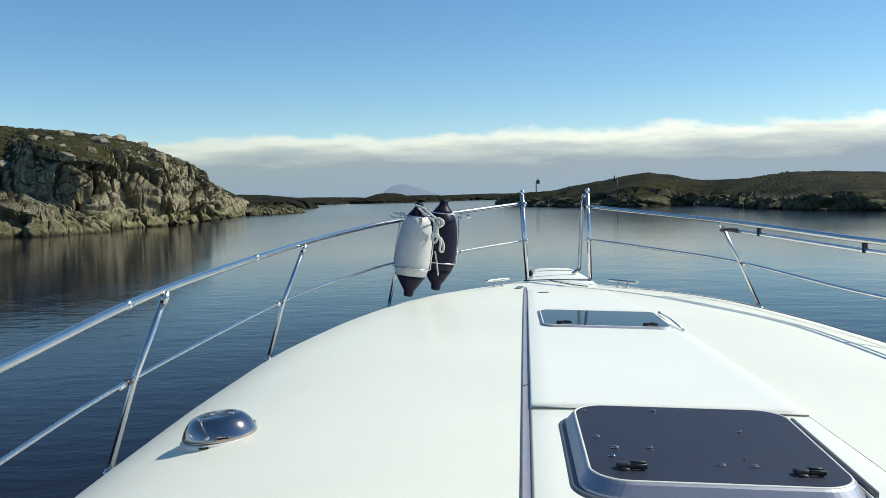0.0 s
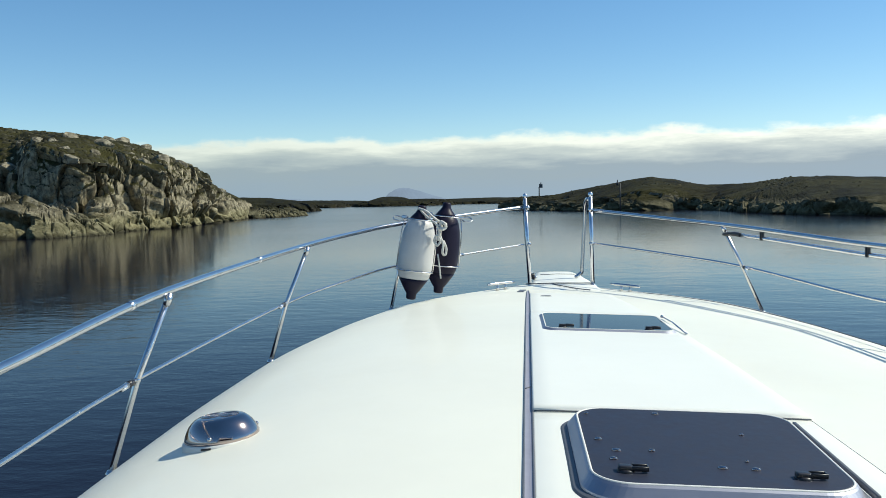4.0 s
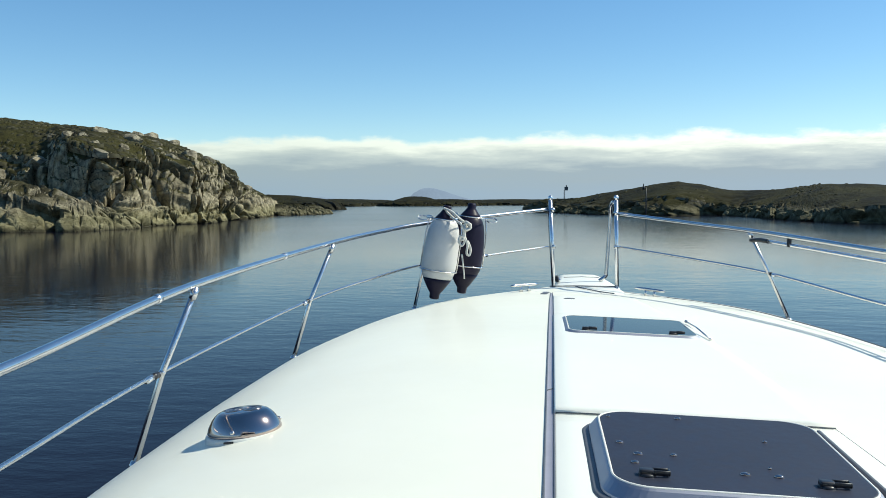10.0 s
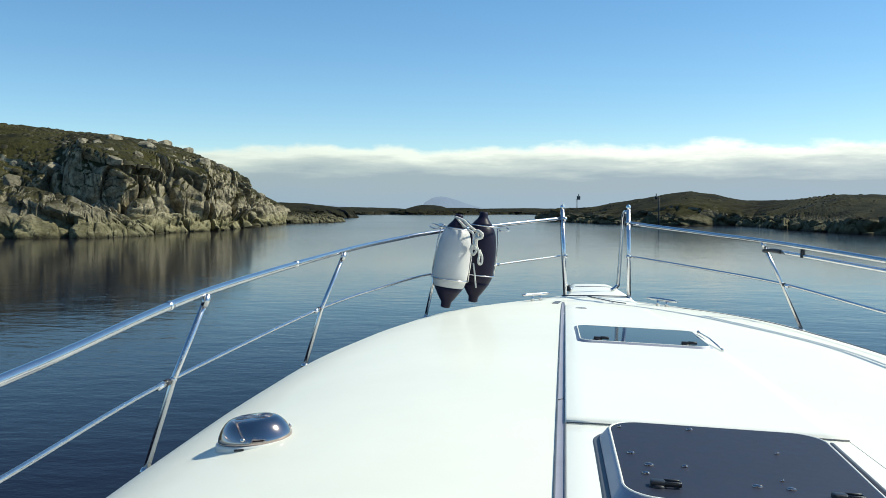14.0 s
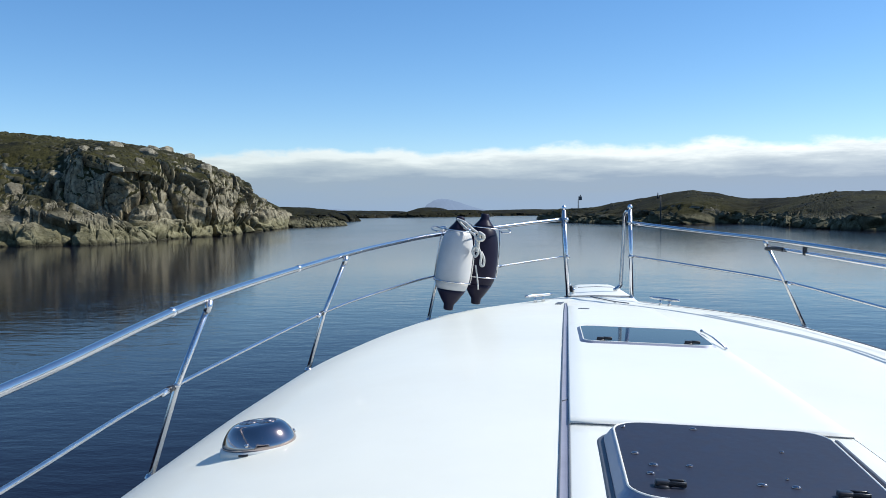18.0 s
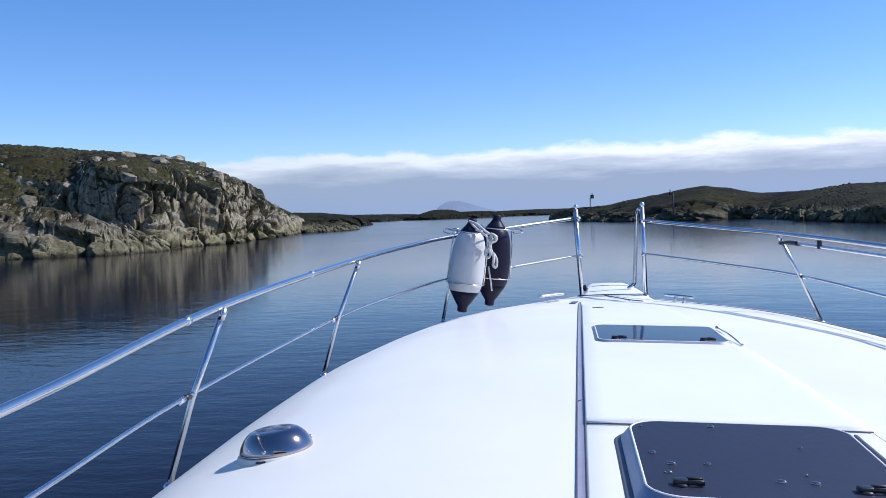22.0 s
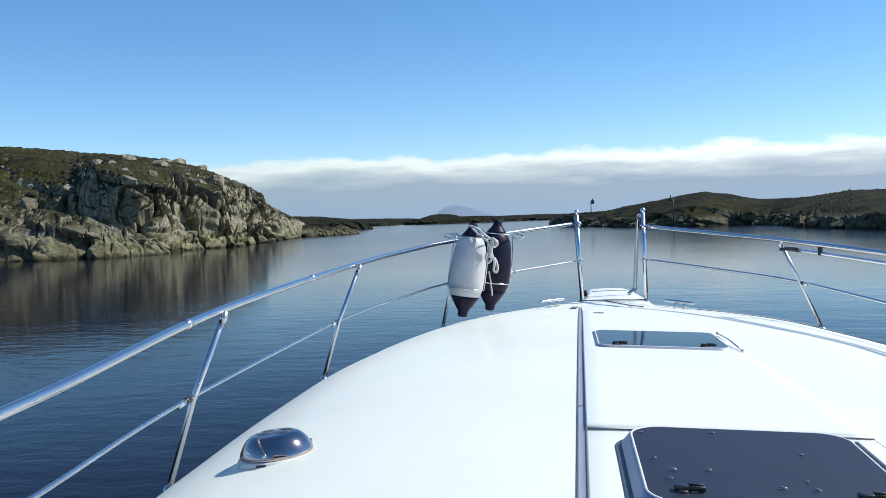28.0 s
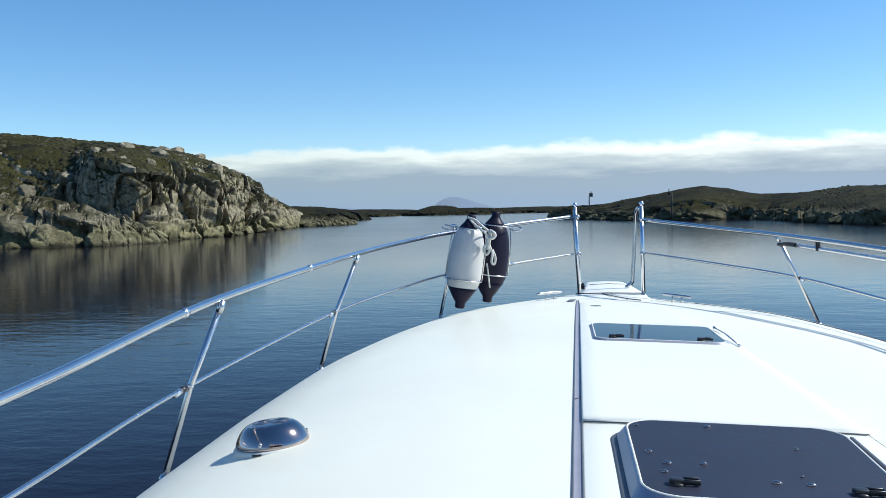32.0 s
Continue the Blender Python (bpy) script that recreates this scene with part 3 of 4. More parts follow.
# the headland that the boat passes
head_me, head_pos, head_u = island_mesh("headland", ROCK,
    [(-1.35, 70), (-0.75, 88), (-0.60, 92), (-0.52, 94), (-0.46, 93), (-0.41, 91), (-0.370, 88), (-0.342, 86), (-0.316, 88), (-0.275, 96), (-0.235, 104), (-0.196, 128), (-0.170, 162), (-0.161, 188), (-0.185, 215), (-0.30, 240), (-0.6, 230), (-1.1, 170), (-1.7, 100)],
    [(-1.2, 100, 12.8), (-0.75, 112, 14.8), (-0.50, 120, 14.7), (-0.36, 129, 13.5), (-0.285, 135, 10.9), (-0.235, 142, 7.8), (-0.205, 152, 5.2), (-0.18, 168, 3.2)],
    1500, 104, 0.50, 5.2, 1.0, 3, True, (1, 12), -0.40)


headland = land_parts("headland", head_me, head_pos, 54, "rocky headland with pale cliffs under dark heather", "headland", "cliff", "pale jointed rock cliff with a weedy foot", "heath_slope", "dark heather slope")

right_me, right_pos, right_u = island_mesh("rocky_island", ROCK_LOW,
    [(0.105, 262), (0.135, 190), (0.195, 158), (0.26, 150), (0.32, 148), (0.385, 112), (0.445, 93), (0.49, 86), (0.62, 80), (0.85, 95), (0.85, 230), (0.45, 300), (0.2, 300)],
    [(0.13, 225, 2.9), (0.17, 212, 3.4), (0.21, 202, 4.6), (0.255, 192, 6.3), (0.275, 188, 6.6), (0.30, 184, 6.0), (0.335, 176, 4.7), (0.385, 168, 4.7), (0.43, 161, 5.0), (0.475, 155, 5.1), (0.56, 150, 4.6), (0.70, 150, 3.6)],
    900, 66, 0.24, 4.0, 0.95, 21, True, (0, 8), None, 0.15, True)


land_parts("rocky_island", right_me, right_pos, 33, "low rocky island with brown heath and a stony shore", "island", "rocky_shore", "grey stony shore", "heath_slope", "brown heath slope")


# a lower rock shelf before the cliff
shelf_me, shelf_pos, shelf_u = island_mesh("rock_shelf", ROCK_SHELF,
    [(-1.15, 62), (-0.80, 66), (-0.60, 69), (-0.50, 70), (-0.43, 71), (-0.37, 73), (-0.325, 77), (-0.305, 82), (-0.315, 89), (-0.37, 96), (-0.50, 100), (-0.80, 96), (-1.2, 84)],
    [(-1.0, 78, 4.6), (-0.75, 84, 4.8), (-0.55, 86, 4.4), (-0.46, 86, 3.7), (-0.41, 85, 2.9), (-0.365, 84, 1.9), (-0.33, 83, 1.0)],
    900, 70, 0.70, 6.0, 0.85, 61, True, (0, 8), None, 0.35, True, 1.15)
land_parts("rock_shelf", shelf_me, shelf_pos, 44, "low jointed rock shelf before the cliff", "rock shelf", "rock_ledge", "grey jointed rock ledge with a weedy foot", "rock_top", "uneven rock top with tufts of heath")

# low ledges running out from the foot of the headland
spit_me, spit_pos, spit_u = island_mesh("rocky_spit", ROCK_LOW,
    [(-0.215, 176), (-0.190, 168), (-0.165, 166), (-0.140, 170), (-0.118, 178), (-0.104, 186), (-0.098, 196), (-0.110, 203), (-0.14, 206), (-0.18, 204), (-0.215, 196)],
    [(-0.205, 186, 3.4), (-0.185, 186, 2.7), (-0.165, 187, 2.3), (-0.145, 188, 1.9), (-0.125, 192, 1.3), (-0.110, 195, 0.8)],
    620, 40, 0.45, 2.4, 0.6, 52, True, (0, 6), None, 0.3, True, 0.6)
tagged(new("rocky_spit", spit_me), "low ledges of grey rock running out from the headland", "rocky spit")


def far_island(shore, spine, label, seed, mat=ROCK_FAR, name="far_island", count=220):
    me, pos, u = island_mesh(name, mat, shore, spine, count, 24, 0.25, 5.0, 1.0, seed)
    return tagged(new(name, me), label, "island")


def low_island(a0, a1, d, depth, heights, label, seed, **kw):
    mid, n = (a0 + a1) / 2, len(heights)
    shore = [(a0, d + depth / 2), (a0 + (a1 - a0) * 0.2, d), (mid, d - depth * 0.1), (a1 - (a1 - a0) * 0.2, d), (a1, d + depth / 2), (a1 - (a1 - a0) * 0.2, d + depth), (a0 + (a1 - a0) * 0.2, d + depth)]
    spine = [(a0 + (a1 - a0) * (0.12 + 0.76 * i / (n - 1)), d + depth / 2, h) for i, h in enumerate(heights)]
    return far_island(shore, spine, label, seed, **kw)


low_island(-0.215, -0.085, 300, 50, (4.5, 5.6, 6.2, 4.8, 4.0, 3.0), "low dark islet behind the headland", 31, count=420)
low_island(-0.165, -0.055, 640, 90, (4, 6.2, 4.6, 7.4, 5.4, 4), "low dark rocky island across the bay", 33)
low_island(-0.046, 0.018, 700, 80, (3, 8, 11.0, 8, 3), "domed dark islet across the bay", 34)
low_island(-0.060, 0.060, 640, 40, (3.4, 5.4, 4.2, 6, 4), "thin low strip of rocky shore", 35)
low_island(0.020, 0.165, 760, 90, (4, 6, 4.4, 7, 5, 4), "low dark rocky island across the bay", 36)
low_island(0.14, 0.34, 900, 120, (4, 7, 5, 6, 8, 5), "long low island across the bay", 37)
low_island(-0.42, 0.0, 1100, 150, (6, 9, 6.6, 11, 7, 10, 6.5, 9, 6), "long low island beyond the headland", 38)


def mountain(shore, spine, seed):
    me, pos, u = island_mesh("mountain", MOUNTAIN, shore, spine, 300, 30, 0.1, 30.0, 0.6, seed)
    me.polygons.foreach_set("use_smooth", [True] * len(me.polygons))
    tagged(new("mountain", me), "hazy blue mountain far beyond the islands", "mountain", "far mountains")


mountain([(-0.025, 4200), (0.000, 4120), (0.040, 4140), (0.062, 4200), (0.038, 4300), (-0.008, 4300)],
         [(-0.014, 4215, 46), (-0.006, 4215, 80), (0.004, 4215, 84), (0.014, 4215, 64), (0.026, 4215, 40), (0.038, 4215, 28), (0.052, 4215, 12)], 41)
mountain([(-0.19, 4300), (-0.14, 4200), (-0.09, 4230), (-0.075, 4300), (-0.12, 4420), (-0.17, 4420)],
         [(-0.17, 4310, 22), (-0.135, 4310, 36), (-0.11, 4310, 30), (-0.09, 4310, 18)], 43)

# boulders and heather on the headland
rng = np.random.default_rng(5)


def rock_block_mesh(seed, mat=ROCK, name="rock_block"):
    r = np.random.default_rng(seed + 50)
    bm = bmesh.new()
    bmesh.ops.create_cube(bm, size=1)
    for _ in range(12):
        n = Vector(r.normal(size=3)).normalized()
        out = bmesh.ops.bisect_plane(bm, geom=bm.verts[:] + bm.edges[:] + bm.faces[:], plane_co=n * (0.40 + 0.16 * r.random()), plane_no=n, clear_outer=True)
        rim = [e for e in out["geom_cut"] if isinstance(e, bmesh.types.BMEdge)]
        if len(rim) > 2:
            bmesh.ops.contextual_create(bm, geom=rim)
    bmesh.ops.bevel(bm, geom=bm.edges[:], offset=0.03, segments=1, affect="EDGES")
    bm.transform(Matrix.Diagonal((1.3, 0.9, 0.7, 1)))
    return mesh_of(bm, name, mat, False)


boulder_kinds = [rock_block_mesh(s + 20, BOULDER, "boulder") for s in range(5)]
spots = head_pos[:, 54:94]
made, lying = 0, []
while made < 62:
    i, j = rng.integers(0, spots.shape[0]), rng.integers(0, spots.shape[1])
    at = spots[i, j]
    if at[0] < -95 or at[1] > 175 or not 4.5 < at[2] < 11.2 or any((at[0] - q[0]) ** 2 + (at[1] - q[1]) ** 2 < 9.0 for q in lying):
        continue
    lying.append(at)
    size = 0.6 + 1.7 * rng.random() ** 1.8
    ob = tagged(new("boulder", boulder_kinds[made % 5]), "pale grey boulder lying in the heather", "boulder", "boulders on the headland")
    ob.matrix_world = Matrix.LocRotScale(Vector(at) - Vector((0, 0, size * 0.16)), Euler((0.3 * rng.random(), 0.3 * rng.random(), 6.28 * rng.random())), Vector((size, size, size * (0.8 + 0.5 * rng.random()))))
    made += 1


# broken blocks along the foot of the cliff
block_kinds = [rock_block_mesh(k) for k in range(6)]
made = 0
while made < 46:
    at = head_pos[rng.integers(90, 1300), rng.integers(2, 26)]
    if at[0] < -75 or not -0.1 < at[2] < 1.2 or at[1] > 150:
        continue
    size = 0.4 + 1.1 * rng.random() ** 2
    ob = part("rock_block", block_kinds[made % 6], None, headland)
    ob.matrix_world = Matrix.LocRotScale(Vector(at), Euler((0.1 + 0.2 * rng.random(), 0.18 + 0.2 * rng.random(), 0.9 + 0.6 * rng.random())), Vector((size * (1 + 0.6 * rng.random()), size, size * (0.7 + 0.6 * rng.random()))))
    made += 1
# shore stones of the low island
shore_kinds = [rock_block_mesh(s + 40, ROCK_LOW, "boulder") for s in range(4)]
spots = right_pos[60:640, 2:30]
made = 0
while made < 60:
    at = spots[rng.integers(0, spots.shape[0]), rng.integers(0, spots.shape[1])]
    if not 0.1 < at[2] < 2.5:
        continue
    size = 0.35 + 1.0 * rng.random() ** 2
    ob = tagged(new("boulder", shore_kinds[made % 4]), "grey boulder on the stony shore", "boulder", "boulders on the shore")
    ob.matrix_world = Matrix.LocRotScale(Vector(at) + Vector((0, 0, size * 0.08)), Euler((0.3 * rng.random(), 0.3 * rng.random(), 6.28 * rng.random())), Vector((size, size, size)))
    made += 1


def tussocks(pos, rows, cols, count, lowest, label, seed):
    r = np.random.default_rng(seed)
    verts, faces = [], []
    n = 0
    while n < count:
        at = pos[r.integers(*rows), r.integers(*cols)]
        if at[2] < lowest + 1.5 * r.random():
            continue
        w, h, a0 = 0.28 + 0.42 * r.random() ** 2, 0.07 + 0.10 * r.random(), 6.28 * r.random()
        b = len(verts)
        verts.append((at[0], at[1], at[2] + h))
        for k in range(6):
            for rad, zz in ((0.6, 0.55), (1.0, -3.6)):
                q = rad * w * (0.75 + 0.5 * r.random())
                verts.append((at[0] + q * math.cos(a0 + k * 1.047), at[1] + q * math.sin(a0 + k * 1.047), at[2] + h * zz))
        for k in range(6):
            a, c = b + 1 + 2 * k, b + 1 + 2 * ((k + 1) % 6)
            faces += [(b, a, c), (a, a + 1, c + 1, c)]
        n += 1
    ob = part("heather", (verts, [], faces), HEATHER, None, label, True)
    tagged(ob, category="heather", kind="stuff")


tussocks(head_pos, (150, 1350), (54, 102), 1500, 4.4, "dark heather tussocks over the headland", 8)
tussocks(right_pos, (20, 700), (34, 64), 160, 2.2, "brown heather tussocks over the low island", 9)


# ---- channel marks ----
def channel_mark(side, ahead, height, label, hook):
    x, y = land_at(side, ahead)
    base = thing("channel_mark", (x, y, 0), label, "channel mark", "channel marks")
    part("pole", tube([(0, 0, -3), (0, 0, height * 0.55), (0, 0, height)], [0.12, 0.11, 0.08], 10), MARK_PAINT, base)
    part("collar", turned([(0.13, height * 0.5), (0.16, height * 0.5 + 0.06), (0.13, height * 0.5 + 0.12)], 10), MARK_PAINT, base)
    if hook:
        # lantern on an arm beside the pole
        part("bracket", tube([(0.05, 0, height - 0.05), (-0.2, 0, height - 0.03), (-0.45, 0, height - 0.03)], 0.05, 8), MARK_PAINT, base)
        lantern = part("lantern", turned([(0.10, height - 0.35), (0.19, height - 0.32), (0.19, height + 0.10), (0.12, height + 0.20)], 12, pose(-0.42, 0, 0)), MARK_PAINT, base)
        part("finial", turned([(0.07, height + 0.20), (0.08, height + 0.45), (0.03, height + 0.62)], 10, pose(-0.42, 0, 0)), MARK_PAINT, lantern)
    else:
        # square board beside the pole top, a lantern on it and a ladder cable
        part("dayboard", block((0.85, 0.22, 1.05), pose(0.50, 0, height - 0.55), 0.02), BOARD_GREY, base, "grey square board")
        part("lantern", turned([(0.09, height), (0.14, height + 0.05), (0.14, height + 0.38), (0.05, height + 0.52)], 12, pose(0.45, 0, 0)), MARK_PAINT, base)
        part("cable", tube([(-0.28, 0, height * 0.12), (-0.30, 0, height * 0.5), (-0.24, 0, height * 0.86)], 0.03, 6), MARK_PAINT, base)
        for k in (0.12, 0.86):
            part("cable_arm", tube([(-0.34, 0, height * k), (0, 0, height * k)], 0.03, 6), MARK_PAINT, base)
    return base


channel_mark(0.150, 262, 6.8, "tall dark iron channel mark with a square board", False)
channel_mark(0.240, 146, 4.6, "slim dark iron channel mark with a lantern", True)


# ---- the motor boat ----
HULL_Y = np.array([-4.6, -3.0, 0.0, 1.5, 2.2, 2.95, 3.7, 4.35, 5.0, 5.32, 5.52, 5.72])
HULL_B = np.array([1.38, 1.45, 1.47, 1.46, 1.443, 1.397, 1.315, 1.155, 0.92, 0.68, 0.43, 0.21])
_y = np.linspace(-4.6, 5.72, 400)


def _smooth(v):
    for _ in range(40):
        v = np.concatenate([v[:1], (v[:-2] + v[1:-1] * 2 + v[2:]) / 4, v[-1:]])
    return v


_b = _smooth(np.interp(_y, HULL_Y, HULL_B))


def half_beam(y):
    return float(np.interp(y, _y, _b))


def sheer(y):
    return 1.36 + 0.0545 * max(y, -1.0)


def crown(y):
    return 0.235 * max(0.0, 1 - (max(y - 1.0, 0) / 4.5) ** 2)


def heel(x, y):
    return 0.026 * max(0.0, x / half_beam(y)) ** 2


def deck_z(x, y):
    u = min(1.0, abs(x) / half_beam(y))
    return sheer(y) + crown(y) * (1 - u ** (5 if x < 0 else 3)) - 0.042 * x * (1 - u * u) ** 4 * min(1.0, max(0.0, (5.6 - y) / 0.5)) - heel(x, y)


boat = thing("motor_boat", (0, 0, 0), "white motor boat with steel bow rails on calm sea", "boat")


def deck_bm():
    bm = bmesh.new()
    ys = list(np.linspace(-4.6, 1.0, 30)) + list(np.linspace(1.1, 5.72, 70))
    rows = []
    for y in ys:
        b = half_beam(y)
        us = [math.sin(a) for a in np.linspace(-math.pi / 2, math.pi / 2, 49)]
        row = [(-b + 0.002, sheer(y) - 0.035)] + [(u * (b - 0.012 * (abs(u) > 0.999)), deck_z(u * b, y)) for u in us] + [(b - 0.002, sheer(y) - 0.061)]
        rows.append([bm.verts.new((x, y, z)) for x, z in row])
    for r0, r1 in zip(rows, rows[1:]):
        for k in range(len(r0) - 1):
            bm.faces.new((r0[k], r0[k + 1], r1[k + 1], r1[k]))
    return bm


part("deck", deck_bm(), GELCOAT_DECK, boat, "glossy white moulded foredeck")


def hull_bm():
    bm = bmesh.new()
    rows = []
    for y in list(np.linspace(-4.6, 3.0, 20)) + list(np.linspace(3.2, 5.74, 24)):
        b, s = half_beam(min(y, 5.72)), sheer(y)
        rake = max(0.0, (y - 3.0) / 2.74)
        low = b * (0.90 - 0.75 * rake ** 1.5)
        half = [(b - 0.001, s - 0.03), (b - 0.001, s - 0.10), (b * 0.55 + low * 0.45, s * 0.55), (low, 0.15), (low * 0.92, -0.15), (0.0, -0.55 + 0.4 * rake)]
        full = [(-x, z) for x, z in half] + [(x, z) for x, z in half[-2::-1]]
        rows.append([bm.verts.new((x, y, z)) for x, z in full])
    for r0, r1 in zip(rows, rows[1:]):
        for k in range(len(r0) - 1):
            bm.faces.new((r0[k], r0[k + 1], r1[k + 1], r1[k]))
    bm.faces.new(rows[0])
    bm.faces.new(rows[-1][::-1])
    return bm


part("hull", hull_bm(), GELCOAT_SIDE, boat, "cream white hull side", True)

for s in (-1, 1):
    if s > 0:
        pts = [(s * (half_beam(y) - 0.010), y, sheer(y) - 0.026) for y in np.linspace(-4.5, 5.70, 90)]
        part("gunwale_strip", tube(pts, 0.008, 10), GELCOAT_SIDE, boat, "rounded cream gunwale moulding")
        pts = [(s * (half_beam(y) - 0.025), y, deck_z(half_beam(y) - 0.025, y) + 0.001) for y in np.linspace(-4.5, 5.45, 90)]
        part("gutter_strip", tube(pts, 0.0042, 6), GREY_RUBBER, boat, "thin grey gutter seal")
    pts = [(s * (half_beam(y) + 0.006), y, sheer(y) - 0.09) for y in np.linspace(-4.5, 5.72, 90)]
    part("rubbing_strake", tube(pts, 0.022, 8), GREY_RUBBER, boat, "grey rubber rubbing strake")


def panel_edge(y):
    """Distance from the middle to the port edge of the raised panel; its starboard edge lies 4 cm further out."""
    return 0.3745 - 0.0355 * y


def panel_bm(y0, y1, lift, n=40):
    bm = bmesh.new()
    rows = []
    r = 0.005
    for y in np.linspace(y0, y1, n):
        w = panel_edge(y)
        row = [(-w, -0.03), (-w, lift - r), (-w + 0.3 * r, lift - 0.3 * r), (-w + r, lift)] + [(x, lift) for x in np.linspace(-w + 0.05, w - 0.01, 9)] + [(w + 0.04 - r, lift), (w + 0.04 - 0.3 * r, lift - 0.3 * r), (w + 0.04, lift - r), (w + 0.04, -0.03)]
        rows.append([bm.verts.new((x, y, deck_z(x, y) + z)) for x, z in row])
    for r0, r1 in zip(rows, rows[1:]):
        for k in range(len(r0) - 1):
            bm.faces.new((r0[k], r0[k + 1], r1[k + 1], r1[k]))
    bm.faces.new(rows[0])
    bm.faces.new(rows[-1][::-1])
    return bm


part("front_panel", panel_bm(2.115, 3.885, 0.011), GELCOAT, boat, "raised white middle deck panel")
part("bow_panel", panel_bm(3.895, 4.95, 0.007), GELCOAT, boat, "white deck panel before the bow platform")
part("rear_panel", panel_bm(-0.6, 2.105, 0.003), GELCOAT, boat, "white deck panel under the large hatch")
pts = [(panel_edge(y) + 0.041, y, deck_z(panel_edge(y) + 0.04, y) + 0.0002) for y in np.linspace(-0.4, 3.3, 50)]
part("panel_seam", tube(pts, 0.0008, 6), GREY_RUBBER, boat, "hairline grey joint beside the panel")
# thin dark line along the foot of the front panel's step
step_w = panel_edge(2.11)
pts = [(x, 2.1135 - 0.008 * x, deck_z(x, 2.11) + 0.0045) for x in np.linspace(-step_w + 0.004, step_w + 0.038, 24)]
part("step_line", tube(pts, 0.0019, 8), GREY_RUBBER, boat, "dark line under the step of the panel")


def channel_bm():
    """The shallow gutter along the port edge of the panels: a thin strip, its shade in the colour."""
    bm = bmesh.new()
    rows = []
    for y in np.linspace(-0.4, 5.35, 60):
        x = -panel_edge(y)
        half = 0.0085 if y < 4.6 else 0.0085 - 0.005 * (y - 4.6) / 0.75
        rows.append([bm.verts.new((x - 0.0095 + k * half, y, deck_z(x - 0.0095, y) + z)) for k, z in ((-1, 0.0022), (-0.8, 0.0012), (0.8, 0.0012), (1, 0.0022))])
    for r0, r1 in zip(rows, rows[1:]):
        for k in range(3):
            bm.faces.new((r0[k], r0[k + 1], r1[k + 1], r1[k]))
    return bm


channel = part("deck_channel", channel_bm(), CHANNEL_SHADE, boat, "channel along the deck with its shade painted grey")
# thin dark lines along both borders of the channel
for k in (-1, 1):
    pts = [(-panel_edge(y) - 0.0095 + k * (0.0095 if y < 4.6 else 0.0095 - 0.005 * (y - 4.6) / 0.75), y, deck_z(-panel_edge(y) - 0.0095, y) + 0.002) for y in np.linspace(-0.4, 5.35, 60)]
    part("channel_border", tube(pts, 0.0022, 6), GREY_RUBBER, channel, "thin dark border line")
x, y = -panel_edge(2.36) - 0.0095, 2.36
part("channel_joint", tube([(x - 0.008, y - 0.012, deck_z(x, y) + 0.002), (x + 0.008, y + 0.012, deck_z(x, y) + 0.002)], 0.0016, 6), GREY_RUBBER, channel)


# plain cabin front behind the helm
cabin = part("cabin", stacked([(rounded_rect(2.5, 3.0, 0.2), 1.55), (rounded_rect(2.5, 3.0, 0.2), 2.0), (rounded_rect(2.3, 2.7, 0.2), 3.2), (rounded_rect(2.1, 2.5, 0.2), 3.25)], pose(0, -2.1, 0)), GELCOAT_SIDE, boat, "plain cream cabin")
part("windscreen", stacked([(rounded_rect(2.1, 0.02, 0.009), 0), (rounded_rect(1.95, 0.02, 0.009), 0.85)], pose(0, -0.62, 2.15, 7)), TINTED, cabin, "dark windscreen glass")


# hatches
def slope_pose(x, y, lift=0.0):
    dz = (deck_z(x, y + 0.2) - deck_z(x, y - 0.2)) / 0.4
    dx = (deck_z(x + 0.2, y) - deck_z(x - 0.2, y)) / 0.4
    return Matrix.Translation((x, y, deck_z(x, y) + lift)) @ Matrix.Rotation(math.atan(dz), 4, "X") @ Matrix.Rotation(-math.atan(dx), 4, "Y")


